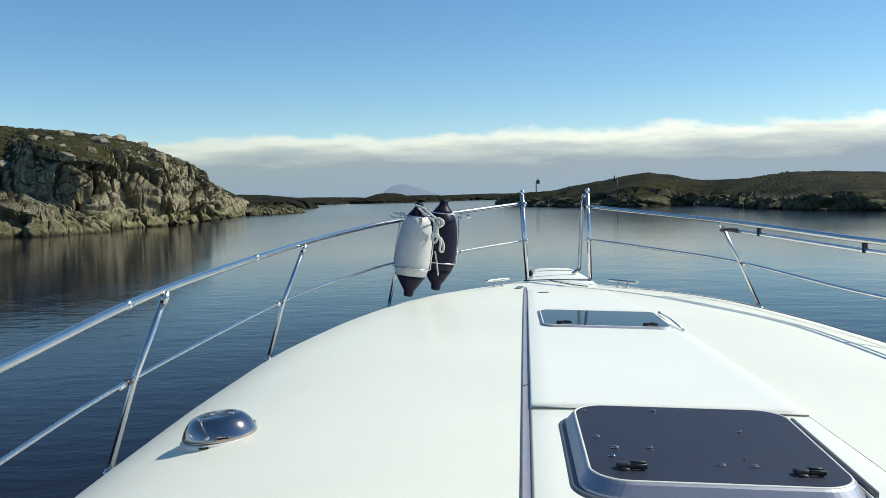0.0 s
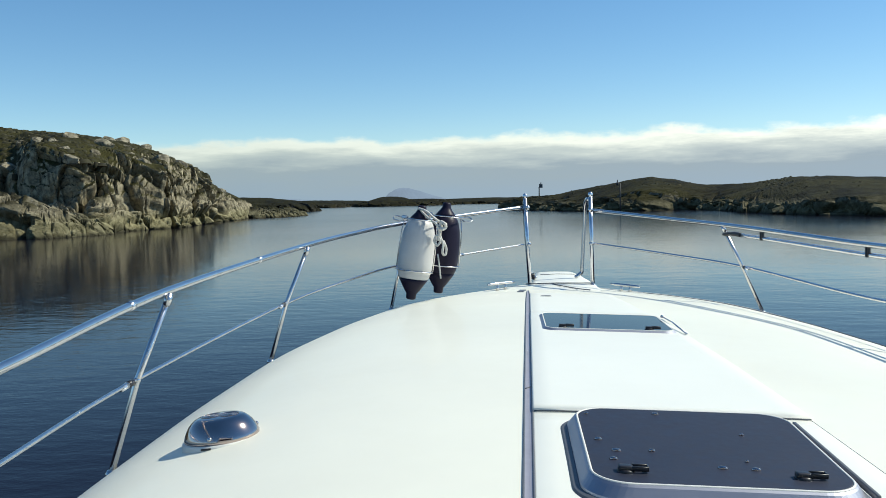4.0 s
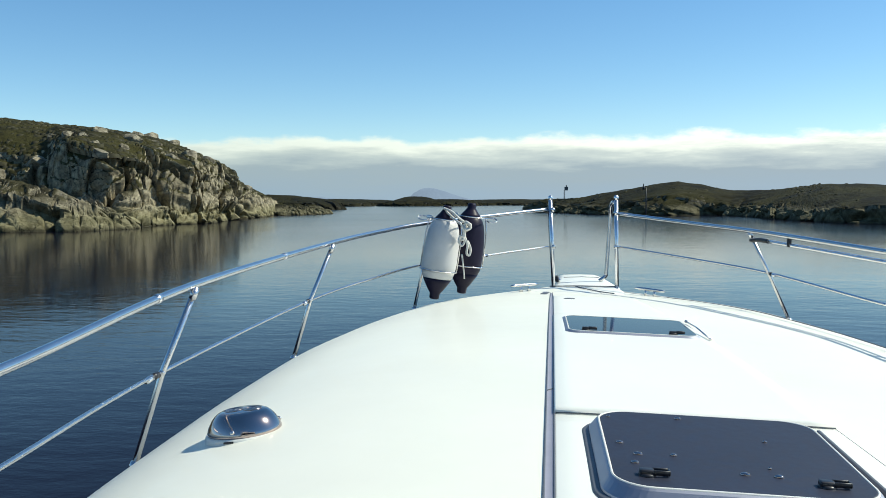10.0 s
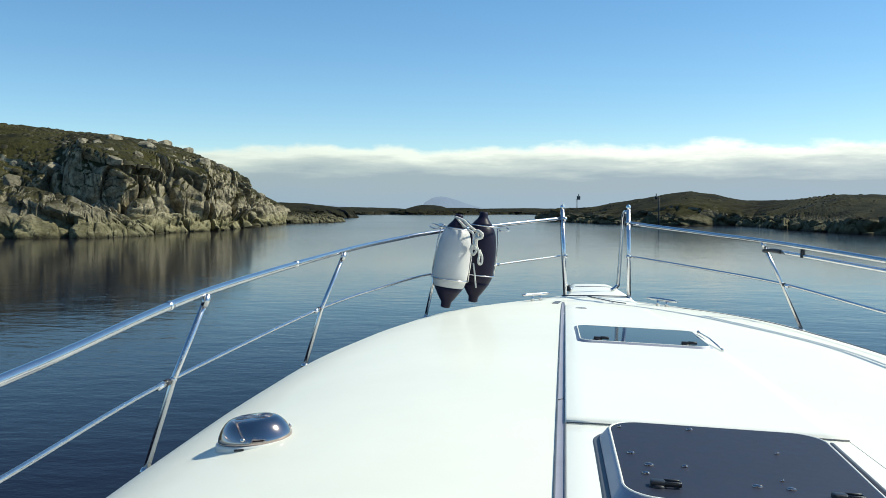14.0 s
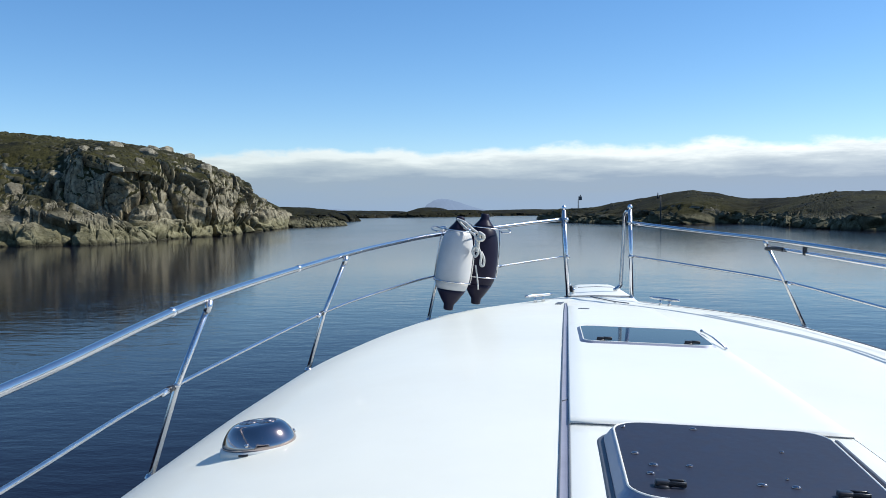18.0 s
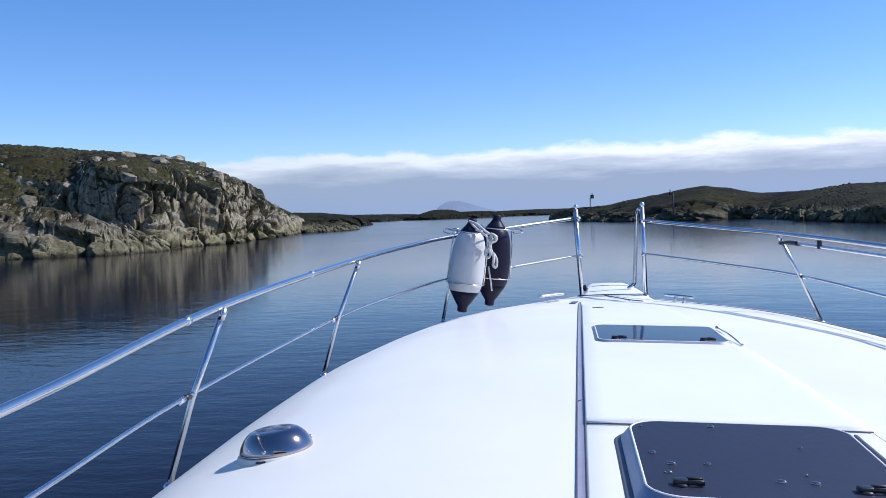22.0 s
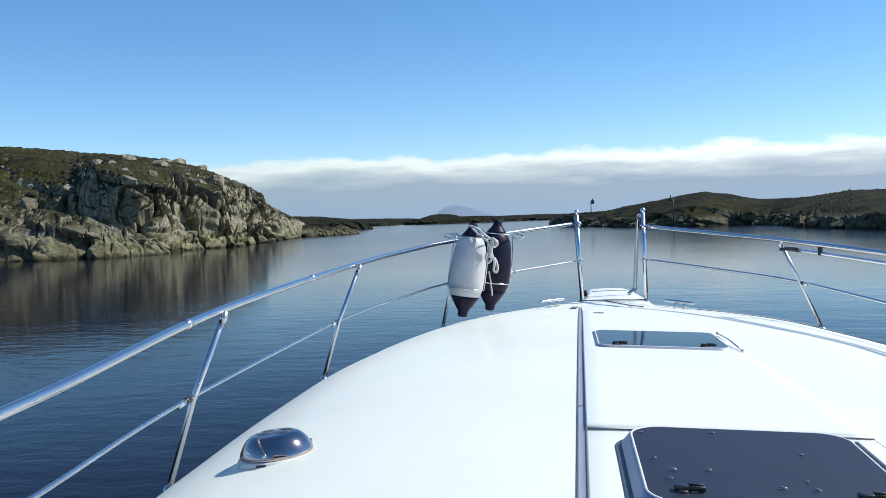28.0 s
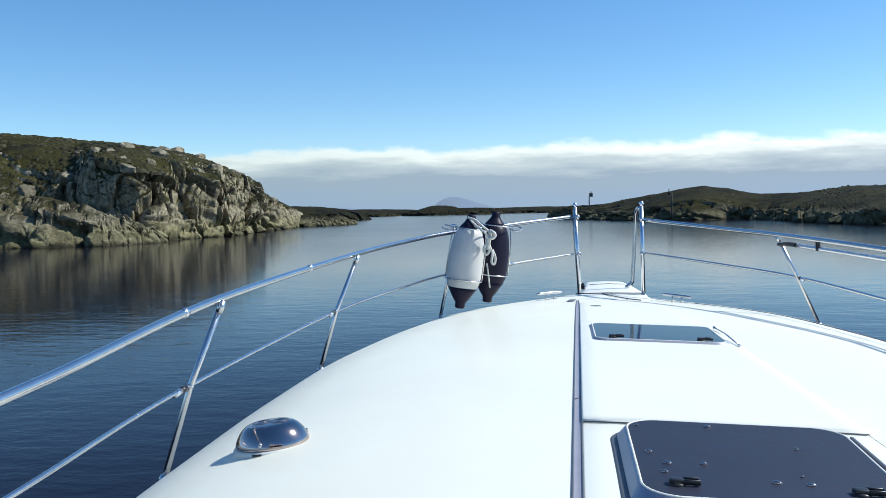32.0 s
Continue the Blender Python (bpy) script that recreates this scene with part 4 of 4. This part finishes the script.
def hatch(name, x, y, w, l, corner, lid_mat, lid_label, lift, rise, grip):
    m = slope_pose(x, y, lift) @ Matrix.Rotation(-0.018, 4, "Z")
    base = part(name, stacked([(rounded_rect(w + 0.028, l + 0.024, corner + 0.014), -0.03), (rounded_rect(w + 0.028, l + 0.024, corner + 0.014), 0.002), (rounded_rect(w + 0.022, l + 0.018, corner + 0.012), 0.005), (rounded_rect(w + 0.004, l + 0.004, corner), 0.007)], m), GREY_RUBBER, boat, "deck hatch on a dark grey base flange", False)
    part("frame", stacked([(rounded_rect(w, l, corner), 0.004), (rounded_rect(w - 0.002, l - 0.002, corner), rise * 0.35), (rounded_rect(w - 0.026, l - 0.026, corner - 0.004), rise * 0.92), (rounded_rect(w - 0.034, l - 0.034, corner - 0.008), rise + 0.001), (rounded_rect(w - 0.038, l - 0.038, corner - 0.01), rise + 0.001), (rounded_rect(w - 0.040, l - 0.040, corner - 0.01), rise - 0.008)], m), FRAME_GREY, base, "bevelled satin grey hatch frame", False)
    part("lid", stacked([(rounded_rect(w - 0.041, l - 0.041, corner - 0.01), rise - 0.012), (rounded_rect(w - 0.041, l - 0.041, corner - 0.01), rise), (rounded_rect(w - 0.046, l - 0.046, corner - 0.011), rise + 0.0025)], m), lid_mat, base, lid_label, False)
    seam = [m @ Vector((x, y, rise + 0.001)) for x, y in rounded_rect(w - 0.0395, l - 0.0395, corner - 0.01)]
    part("seal", tube(seam + seam[:1], 0.0026, 6), GELCOAT_SIDE, base, "thin pale seal round the lid")
    for hx, hy in ((-0.312, grip), (0.312, grip)):
        hm = m @ pose(hx * w, hy * l, rise + 0.0035)
        paddle = block((0.026, 0.019, 0.012), hm @ pose(-0.013, 0, 0.004), 0.004)
        for bx, by, bw, bl in ((0.012, 0.0075, 0.030, 0.004), (0.012, -0.0075, 0.030, 0.004), (0.0255, 0, 0.004, 0.019)):
            bar = mesh_of(block((bw, bl, 0.009), hm @ pose(bx, by, 0.006), 0.0012, 1), "bar", BLACK_PLASTIC)
            paddle.from_mesh(bar)
            bpy.data.meshes.remove(bar)
        part("handle", paddle, BLACK_PLASTIC, base, "black plastic hatch latch with a slotted paddle")
        part("handle_boss", turned([(0.016, 0), (0.016, 0.005), (0.012, 0.008)], 14, hm @ pose(-0.012, 0, -0.004)), BLACK_PLASTIC, base)
    return base, m


front, fm = hatch("front_hatch", 0.032, 3.525, 0.50, 0.50, 0.050, TINTED, "dark tinted mirror-like glass lid", 0.000, 0.015, -0.405)
rear, rm = hatch("large_hatch", 0.012, 1.7855, 0.492, 0.528, 0.078, ACRYLIC, "dark smoked acrylic lid with scattered drops", 0.000, 0.032, -0.344)
stay = part("hatch_stay", tube([fm @ Vector(p) for p in ((0.243, 0.135, 0.026), (0.252, -0.05, 0.027), (0.264, -0.262, 0.014))], 0.0029, 10), STEEL, front, "steel hatch stay")
for k, r in ((0, 0.0065), (1, 0.0055)):
    part("stay_end", ball(fm @ Vector(((0.243, 0.135, 0.026), (0.264, -0.262, 0.014))[k]), r), STEEL, front)
part("side_seal", block((0.008, 0.45, 0.012), rm @ pose(0.249, -0.005, 0.020, 0, 0, 0.6), 0.003), GREY_RUBBER, rear, "dark rubber bar beside the lid")
# bolt heads and drops of water on the lid
for bx, by, r in ((-0.197, 0.003, 0.0050), (-0.169, -0.065, 0.0060), (-0.180, -0.117, 0.0050), (-0.055, 0.205, 0.0050), (0.011, -0.146, 0.0062), (0.069, -0.148, 0.0056), (-0.205, 0.190, 0.0028), (0.096, 0.067, 0.0030), (-0.102, -0.060, 0.0042), (0.064, -0.105, 0.0022)):
    part("bolt", turned([(r, -0.002), (r, 0.002), (r * 0.8, 0.0042), (r * 0.4, 0.0050)], 12, rm @ pose(bx, by, 0.034, 0, 0, -6) @ Matrix.Diagonal((1.5, 0.8, 1, 1))), CHROME, rear)

# mushroom vent
vx, vy = -1.028, 2.084
vent_m = Matrix.Translation((vx, vy, deck_z(vx, vy) - 0.003)) @ Matrix.Rotation(radians(-6.0), 4, "Y") @ Matrix.Rotation(radians(1), 4, "X") @ Matrix.Diagonal((0.885, 0.80, 0.86, 1))
vent = part("vent", turned([(0.110, -0.03), (0.107, 0.002), (0.105, 0.007), (0.101, 0.010), (0.080, 0.011)], 44, vent_m), GELCOAT_SIDE, boat, "white base ring of the deck vent")
part("dome", turned([(0.099, 0.010), (0.0995, 0.016), (0.097, 0.024), (0.0915, 0.036), (0.084, 0.048), (0.0755, 0.0575), (0.067, 0.0640), (0.0585, 0.0675), (0.045, 0.0688), (0.020, 0.0696), (0.006, 0.0698)], 48, vent_m), CHROME, vent, "shiny chrome mushroom dome")
for a in (0.45, 2.55, 4.65):
    part("dome_screw", turned([(0.006, 0.0), (0.006, 0.003), (0.003, 0.005)], 12, vent_m @ Matrix.Rotation(a, 4, "Z") @ pose(0.0955, 0, 0.027, 0, 62, 0)), STEEL, vent)
part("drain_slot", block((0.026, 0.006, 0.005), vent_m @ pose(-0.015, -0.1055, 0.004), 0.001), BLACK_PLASTIC, vent, "dark drain slot in the ring")
for cx, cy, radii in ((-0.024, 0.004, (0.005, 0.010, 0.015, 0.020, 0.025)), (0.026, 0.004, (0.005, 0.010, 0.015, 0.020, 0.025))):
    for r in radii:
        circle = [(cx + r * math.cos(a), cy + r * math.sin(a)) for a in np.linspace(0, 2 * math.pi, 31)]
        part("vent_ring", tube([vent_m @ Vector((x, y, 0.0702 - 0.45 * (x * x + y * y))) for x, y in circle], 0.0013, 6), CHROME, vent, "fine raised ring on the dome")


# bow rails
rail_l = [(-1.30, -3.2, 1.84), (-1.28, -1.0, 1.86), (-1.262, 0.6, 1.892), (-1.258, 1.43, 1.918), (-1.285, 2.45, 1.974), (-1.19, 3.86, 2.030), (-1.06, 4.62, 2.062), (-0.90, 4.95, 2.089), (-0.59, 5.40, 2.120), (-0.205, 5.82, 2.158)]
rail_r = [(1.30, -3.2, 1.84), (1.28, -1.0, 1.86), (1.27, 0.6, 1.89), (1.25, 1.6, 1.92), (1.22, 2.6, 1.955), (1.16, 3.5, 1.985), (1.09, 3.9, 1.998), (0.93, 4.38, 2.030), (0.80, 4.82, 2.053), (0.61, 5.30, 2.078), (0.235, 5.84, 2.130)]
mid_l = [(-1.42, -3.2, 1.60), (-1.38, -1.0, 1.64), (-1.30, 0.6, 1.69), (-1.29, 1.45, 1.735), (-1.365, 2.40, 1.736), (-1.262, 3.77, 1.792), (-1.10, 4.45, 1.83), (-0.92, 4.90, 1.862), (-0.57, 5.38, 1.89), (-0.20, 5.82, 1.920)]
mid_r = [(1.42, -3.2, 1.60), (1.38, -1.0, 1.64), (1.34, 1.0, 1.69), (1.28, 2.6, 1.745), (1.20, 3.4, 1.765), (1.09, 3.92, 1.784), (0.905, 4.82, 1.832), (0.62, 5.32, 1.872), (0.232, 5.80, 1.922)]
part("top_rail", tube(curve_points(rail_l, 9), 0.0108), STEEL, boat, "polished steel top rail")
part("top_rail", tube(curve_points(rail_r, 9), 0.0118), STEEL, boat, "polished steel top rail")
part("middle_rail", tube(curve_points(mid_l, 9), 0.0058, 10), STEEL, boat)
for y in (2.18, 3.22):
    k = min(range(1, 80), key=lambda i: abs(curve_points(rail_l, 9)[i].y - y))
    p, q = curve_points(rail_l, 9)[k], curve_points(rail_l, 9)[k + 1]
    part("rail_sleeve", tube([p, p + (q - p).normalized() * 0.022], 0.0124), ALUMINIUM, boat, "short steel rail sleeve")
mid_curve = curve_points(mid_l, 9)
p = min(mid_curve, key=lambda q: abs(q.y - 5.33))
part("rail_sleeve", tube([p, p + Vector((0.038, 0.044, 0.003))], [0.0085, 0.0085]), ALUMINIUM, boat, "short steel rail sleeve")
part("middle_rail", tube(curve_points(mid_r, 9), 0.0068, 10), STEEL, boat)


def stanchion(top, foot, joint):
    p = part("stanchion", tube([foot, joint, top], 0.0088), STEEL, boat)
    part("foot_plate", turned([(0.016, -0.006), (0.016, 0.002), (0.013, 0.005), (0.0105, 0.010)], 18, Matrix.Translation(foot)), STEEL, p)
    part("rail_joint", ball(joint, 0.0104), STEEL, p)
    aft = Vector((joint[0] * 1.003, joint[1] - 0.055, joint[2] - 0.003))
    part("sleeve", tube([aft - Vector((0, 0.042, 0.002)), aft], 0.0088, 10), ALUMINIUM, p, "bright steel rail end")
    part("ferrule", tube([aft, aft + Vector((0, 0.032, 0.001))], 0.0095, 10), BLACK_PLASTIC, p, "small black rail ferrule")
    d = (Vector(top) - Vector(foot)).normalized()
    part("top_socket", tube([Vector(top) - d * 0.035, Vector(top) - d * 0.006], [0.0098, 0.0112]), STEEL, p)
    return p


def foot_at(x, y):
    return (x, y, deck_z(x, y) - 0.004)


stanchion((-1.272, 2.44, 1.970), foot_at(-1.414, 2.34), (-1.362, 2.41, 1.736))
stanchion((-1.172, 3.81, 2.026), foot_at(-1.320, 3.70), (-1.264, 3.77, 1.792))
stanchion((-0.83, 5.03, 2.09), foot_at(-0.955, 4.92), (-0.905, 4.94, 1.864))
stanchion((-1.262, 0.9, 1.90), foot_at(-1.43, 0.8), (-1.298, 0.9, 1.70))
stanchion((0.80, 4.81, 2.048), foot_at(1.005, 4.80), (0.905, 4.82, 1.832))
stanchion((1.17, 3.4, 1.982), foot_at(1.33, 3.35), (1.205, 3.40, 1.765))
stanchion((1.24, 1.9, 1.93), foot_at(1.42, 1.85), (1.305, 1.95, 1.722))

# pulpit posts and the bent tubes in front of them
for x, y, z0 in ((-0.165, 5.80, 1.63), (0.228, 5.76, 1.64)):
    top = (x - 0.022 if x < 0 else x - 0.006, y + 0.02, 2.222)
    post = part("pulpit_post", tube([(x, y, z0), top], 0.0122), ALUMINIUM, boat, "brushed metal pulpit post")
    part("post_cap", ball((top[0], top[1], top[2] + 0.006), 0.0155, 1.25), ALUMINIUM, post)
    part("foot_plate", turned([(0.026, -0.012), (0.026, 0.003), (0.020, 0.007), (0.0155, 0.018)], 18, Matrix.Translation((x, y, z0 + 0.01))), STEEL, post)
    part("rail_joint", ball((x - 0.008, y + 0.01, 2.155 if x < 0 else 2.134), 0.0165), STEEL, post)
    part("rail_joint", ball((x - 0.004, y + 0.01, 1.921), 0.0160), STEEL, post)
for s, x in ((-1, -0.185), (1, 0.212)):
    pts = curve_points([(x, 5.83, 2.20), (x, 5.93, 2.195), (x, 6.03, 2.15), (x - 0.004 * s, 6.05, 2.05), (x - 0.022 * s, 6.05, 1.76), (x - 0.03 * s, 6.05, 1.715), (x - 0.07 * s, 6.04, 1.685)], 6)
    part("pulpit_bow", tube(pts, 0.0125), STEEL, boat, "bent steel pulpit tube")

# bow platform and anchor fittings
def bow_bm():
    bm = bmesh.new()
    rows = []
    for y, left, right, z in ((5.40, -0.215, 0.265, 1.650), (5.47, -0.205, 0.255, 1.662), (5.75, -0.175, 0.245, 1.664), (5.80, -0.165, 0.238, 1.671), (6.05, -0.135, 0.215, 1.680), (6.30, -0.110, 0.192, 1.686), (6.55, -0.095, 0.172, 1.684), (6.66, -0.085, 0.160, 1.672), (6.72, -0.06, 0.135, 1.640)):
        e, c = 0.03, (left + right) / 2
        row = [(left - e * 0.6, z - 0.09), (left - e * 0.4, z - 0.035), (left, z - 0.008), (left + e, z), (c, z + 0.003), (right - e, z), (right, z - 0.008), (right + e * 0.4, z - 0.035), (right + e * 0.6, z - 0.09)]
        rows.append([bm.verts.new((x, y, zz)) for x, zz in row])
    for r0, r1 in zip(rows, rows[1:]):
        for k in range(len(r0) - 1):
            bm.faces.new((r0[k], r0[k + 1], r1[k + 1], r1[k]))
        bm.faces.new((r0[-1], r0[0], r1[0], r1[-1]))
    bm.faces.new(rows[0])
    bm.faces.new(rows[-1][::-1])
    return bm


bow = part("bow_platform", bow_bm(), GELCOAT, boat, "white moulded bow platform")
part("platform_seam", tube([(-0.19, 5.77, 1.672), (0.0, 5.775, 1.6745), (0.23, 5.76, 1.672)], 0.0035, 6), GREY_RUBBER, bow)
part("platform_seam", tube([(-0.080, 6.28, 1.6865), (0.04, 6.29, 1.6895), (0.163, 6.28, 1.6865)], 0.003, 6), GREY_RUBBER, bow)
part("anchor_roller", turned([(0.012, -0.024), (0.022, -0.022), (0.023, -0.016), (0.017, 0.0), (0.023, 0.016), (0.022, 0.022), (0.012, 0.024)], 18, Matrix.Translation((-0.150, 6.0, 1.700)) @ Matrix.Rotation(radians(90), 4, "Y")), BLACK_PLASTIC, bow, "black anchor roller")
part("roller_pin", ball((-0.150, 5.98, 1.730), 0.010), STEEL, bow)
part("anchor_strap", tube(curve_points([(-0.03, 5.74, 1.674), (0.02, 5.62, 1.672), (0.10, 5.47, 1.668), (0.17, 5.36, 1.668)], 5), 0.0034, 6), GREY_RUBBER, bow, "grey lashing strap")


def cleat(a, b):
    a, b = Vector(a), Vector(b)
    ob = part("cleat", tube([a, a.lerp(b, 0.12), a.lerp(b, 0.5), a.lerp(b, 0.88), b], [0.006, 0.0085, 0.0095, 0.0085, 0.006], 10), STEEL, boat, "steel mooring cleat")
    for k in (0.36, 0.66):
        p = a.lerp(b, k)
        foot = Vector((p.x, p.y, deck_z(p.x, p.y) + 0.002))
        part("cleat_leg", tube([p, p.lerp(foot, 0.6), foot], [0.007, 0.007, 0.012], 10), STEEL, ob)
    return ob


cleat((0.31, 5.50, 1.690), (0.458, 5.35, 1.682))
part("deck_slot", block((0.036, 0.30, 0.006), Matrix.Translation((-0.232, 5.32, deck_z(-0.232, 5.32) + 0.001)) @ Matrix.Rotation(math.atan((deck_z(-0.232, 5.42) - deck_z(-0.232, 5.22)) / 0.2), 4, "X") @ Matrix.Rotation(-0.09, 4, "Z"), 0.002), GREY_RUBBER, boat, "dark grey cable slot in the deck")
# flat grey oval on the bow panel
part("drain", turned([(0.030, 0.0), (0.030, 0.002), (0.026, 0.004)], 20, Matrix.Translation((-0.125, 4.72, deck_z(-0.125, 4.72) + 0.006)) @ Matrix.Diagonal((1, 0.6, 1, 1))), GREY_RUBBER, boat, "small grey oval on the deck")
cleat((-0.43, 5.44, 1.702), (-0.27, 5.60, 1.702))


# fenders in wire baskets on the rail
def fender(top, lean, mat, label, basket_label):
    m = Matrix.Translation(top) @ Euler((radians(lean[0]), radians(lean[1]), 0)).to_matrix().to_4x4() @ Matrix.Diagonal((0.92, 0.92, 0.955, 1))
    ob = thing("fender", None, label, "fender", "fenders on the rail")
    body = [(0.046, -0.055), (0.060, -0.064), (0.075, -0.082), (0.087, -0.112), (0.096, -0.155), (0.102, -0.22), (0.103, -0.30), (0.100, -0.345), (0.0985, -0.349), (0.099, -0.353), (0.094, -0.375), (0.082, -0.402), (0.070, -0.412)]
    part("body", turned(body, 32, m), mat, ob)
    part("top_cone", turned([(0.066, -0.066), (0.055, -0.050), (0.036, -0.028), (0.026, -0.012), (0.026, 0.006), (0.018, 0.016)], 24, m), FENDER_NAVY, ob, "dark blue rope eye cone")
    part("bottom_cone", turned([(0.086, -0.398), (0.070, -0.424), (0.046, -0.462), (0.030, -0.482), (0.028, -0.510), (0.020, -0.516)], 24, m), FENDER_NAVY, ob, "dark blue pointed bottom cone")
    basket = thing("fender_basket", None, basket_label, "fender basket", "fender baskets")
    for z, r in ((-0.066, 0.106), (-0.352, 0.1085)):
        ring = [m @ Vector((r * math.cos(a), r * math.sin(a), z)) for a in np.linspace(0, 2 * math.pi, 33)]
        part("ring", tube(ring, 0.0035, 8), STEEL, basket)
    for a in (0.2, 1.6, 3.0):
        line = [m @ Vector((r * math.cos(a), r * math.sin(a), z)) for r, z in ((0.094, -0.066), (0.107, -0.15), (0.1095, -0.22), (0.1085, -0.352))]
        part("wire", tube(line, 0.0032, 6), STEEL, basket)
    part("rail_clamp", block((0.035, 0.03, 0.03), m @ pose(-0.095, 0.03, -0.066), 0.006), STEEL, basket)
    # hook that hangs the basket on the rail
    side = -1 if lean[1] > 8 else 1
    hook_line = [m @ Vector((side * x, y, z)) for x, y, z in ((0.100, 0.02, -0.066), (0.140, 0.03, -0.060), (0.160, 0.02, -0.068), (0.155, 0.0, -0.080), (0.120, -0.01, -0.084), (0.104, 0.0, -0.078))]
    part("rail_hook", tube(curve_points(hook_line, 5), 0.0034, 8), STEEL, basket)
    return ob, m


fender((-0.768, 4.86, 2.172), (-1.5, 8.5), FENDER_WHITE, "white cylinder fender with dark blue ends", "steel wire basket round the white fender")
fender((-0.646, 5.06, 2.185), (-1.0, 7.0), FENDER_NAVY, "dark navy blue cylinder fender in its basket", "steel wire basket round the navy fender")


def rope(ctrl, r=0.0065, name="line"):
    return tube(curve_points(ctrl, 6), r, 8)


ropes = thing("fender_rope", None, "white knotted rope hanging between the two fenders", "rope")
part("loop", rope([(-0.785, 4.84, 2.172), (-0.74, 4.80, 2.155), (-0.70, 4.79, 2.12), (-0.665, 4.80, 2.095), (-0.64, 4.82, 2.085), (-0.655, 4.80, 2.06)]), ROPE, ropes)
part("loop", rope([(-0.775, 4.84, 2.16), (-0.72, 4.79, 2.11), (-0.69, 4.77, 2.09), (-0.675, 4.77, 2.05), (-0.68, 4.77, 2.00)]), ROPE, ropes)
part("loop", rope([(-0.66, 4.79, 2.08), (-0.67, 4.78, 2.03), (-0.655, 4.78, 1.98), (-0.66, 4.78, 1.935), (-0.645, 4.785, 1.925), (-0.64, 4.79, 1.96), (-0.655, 4.79, 2.00)]), ROPE, ropes)
part("loop", rope([(-0.69, 4.77, 2.03), (-0.70, 4.77, 2.00), (-0.685, 4.77, 1.975), (-0.67, 4.775, 2.00), (-0.685, 4.765, 2.03)]), ROPE, ropes)
part("knot", rope([(-0.665, 4.775, 2.10), (-0.645, 4.76, 2.09), (-0.64, 4.775, 2.07), (-0.66, 4.76, 2.06), (-0.67, 4.775, 2.08), (-0.65, 4.77, 2.10)], 0.009), ROPE, ropes)
part("tail", rope([(-0.685, 4.78, 1.93), (-0.678, 4.78, 1.87), (-0.672, 4.78, 1.80)], 0.004), ROPE, ropes)

# boathook lashed under the starboard rail
hook = thing("boathook", None, "aluminium boathook clipped under the steel rail", "boathook")
rail_curve = [Vector(p) for p in curve_points(rail_r, 9)]
low = Vector((0.012, -0.01, -0.043))
shaft = [p + low for p in rail_curve if 1.2 < p.y < 4.70]
part("shaft", tube(shaft, 0.0095, 12), ALUMINIUM, hook)
end = shaft[-1]
part("hook_tip", tube(curve_points([end, end + Vector((-0.02, 0.09, 0.004)), end + Vector((-0.045, 0.16, 0.0)), end + Vector((-0.02, 0.20, 0.016))], 5), [0.0115] * 6 + [0.010] * 5 + [0.0075] * 4 + [0.005], 10), BLACK_PLASTIC, hook, "black plastic hook")
for y in (4.47, 3.78, 2.2):
    p = min(rail_curve, key=lambda q: abs(q.y - y))
    part("clip", block((0.020, 0.016, 0.060), Matrix.Translation(p + low * 0.55) @ Matrix.Rotation(0.35, 4, "Z"), 0.008), BLACK_PLASTIC, hook, "black plastic rail clip")
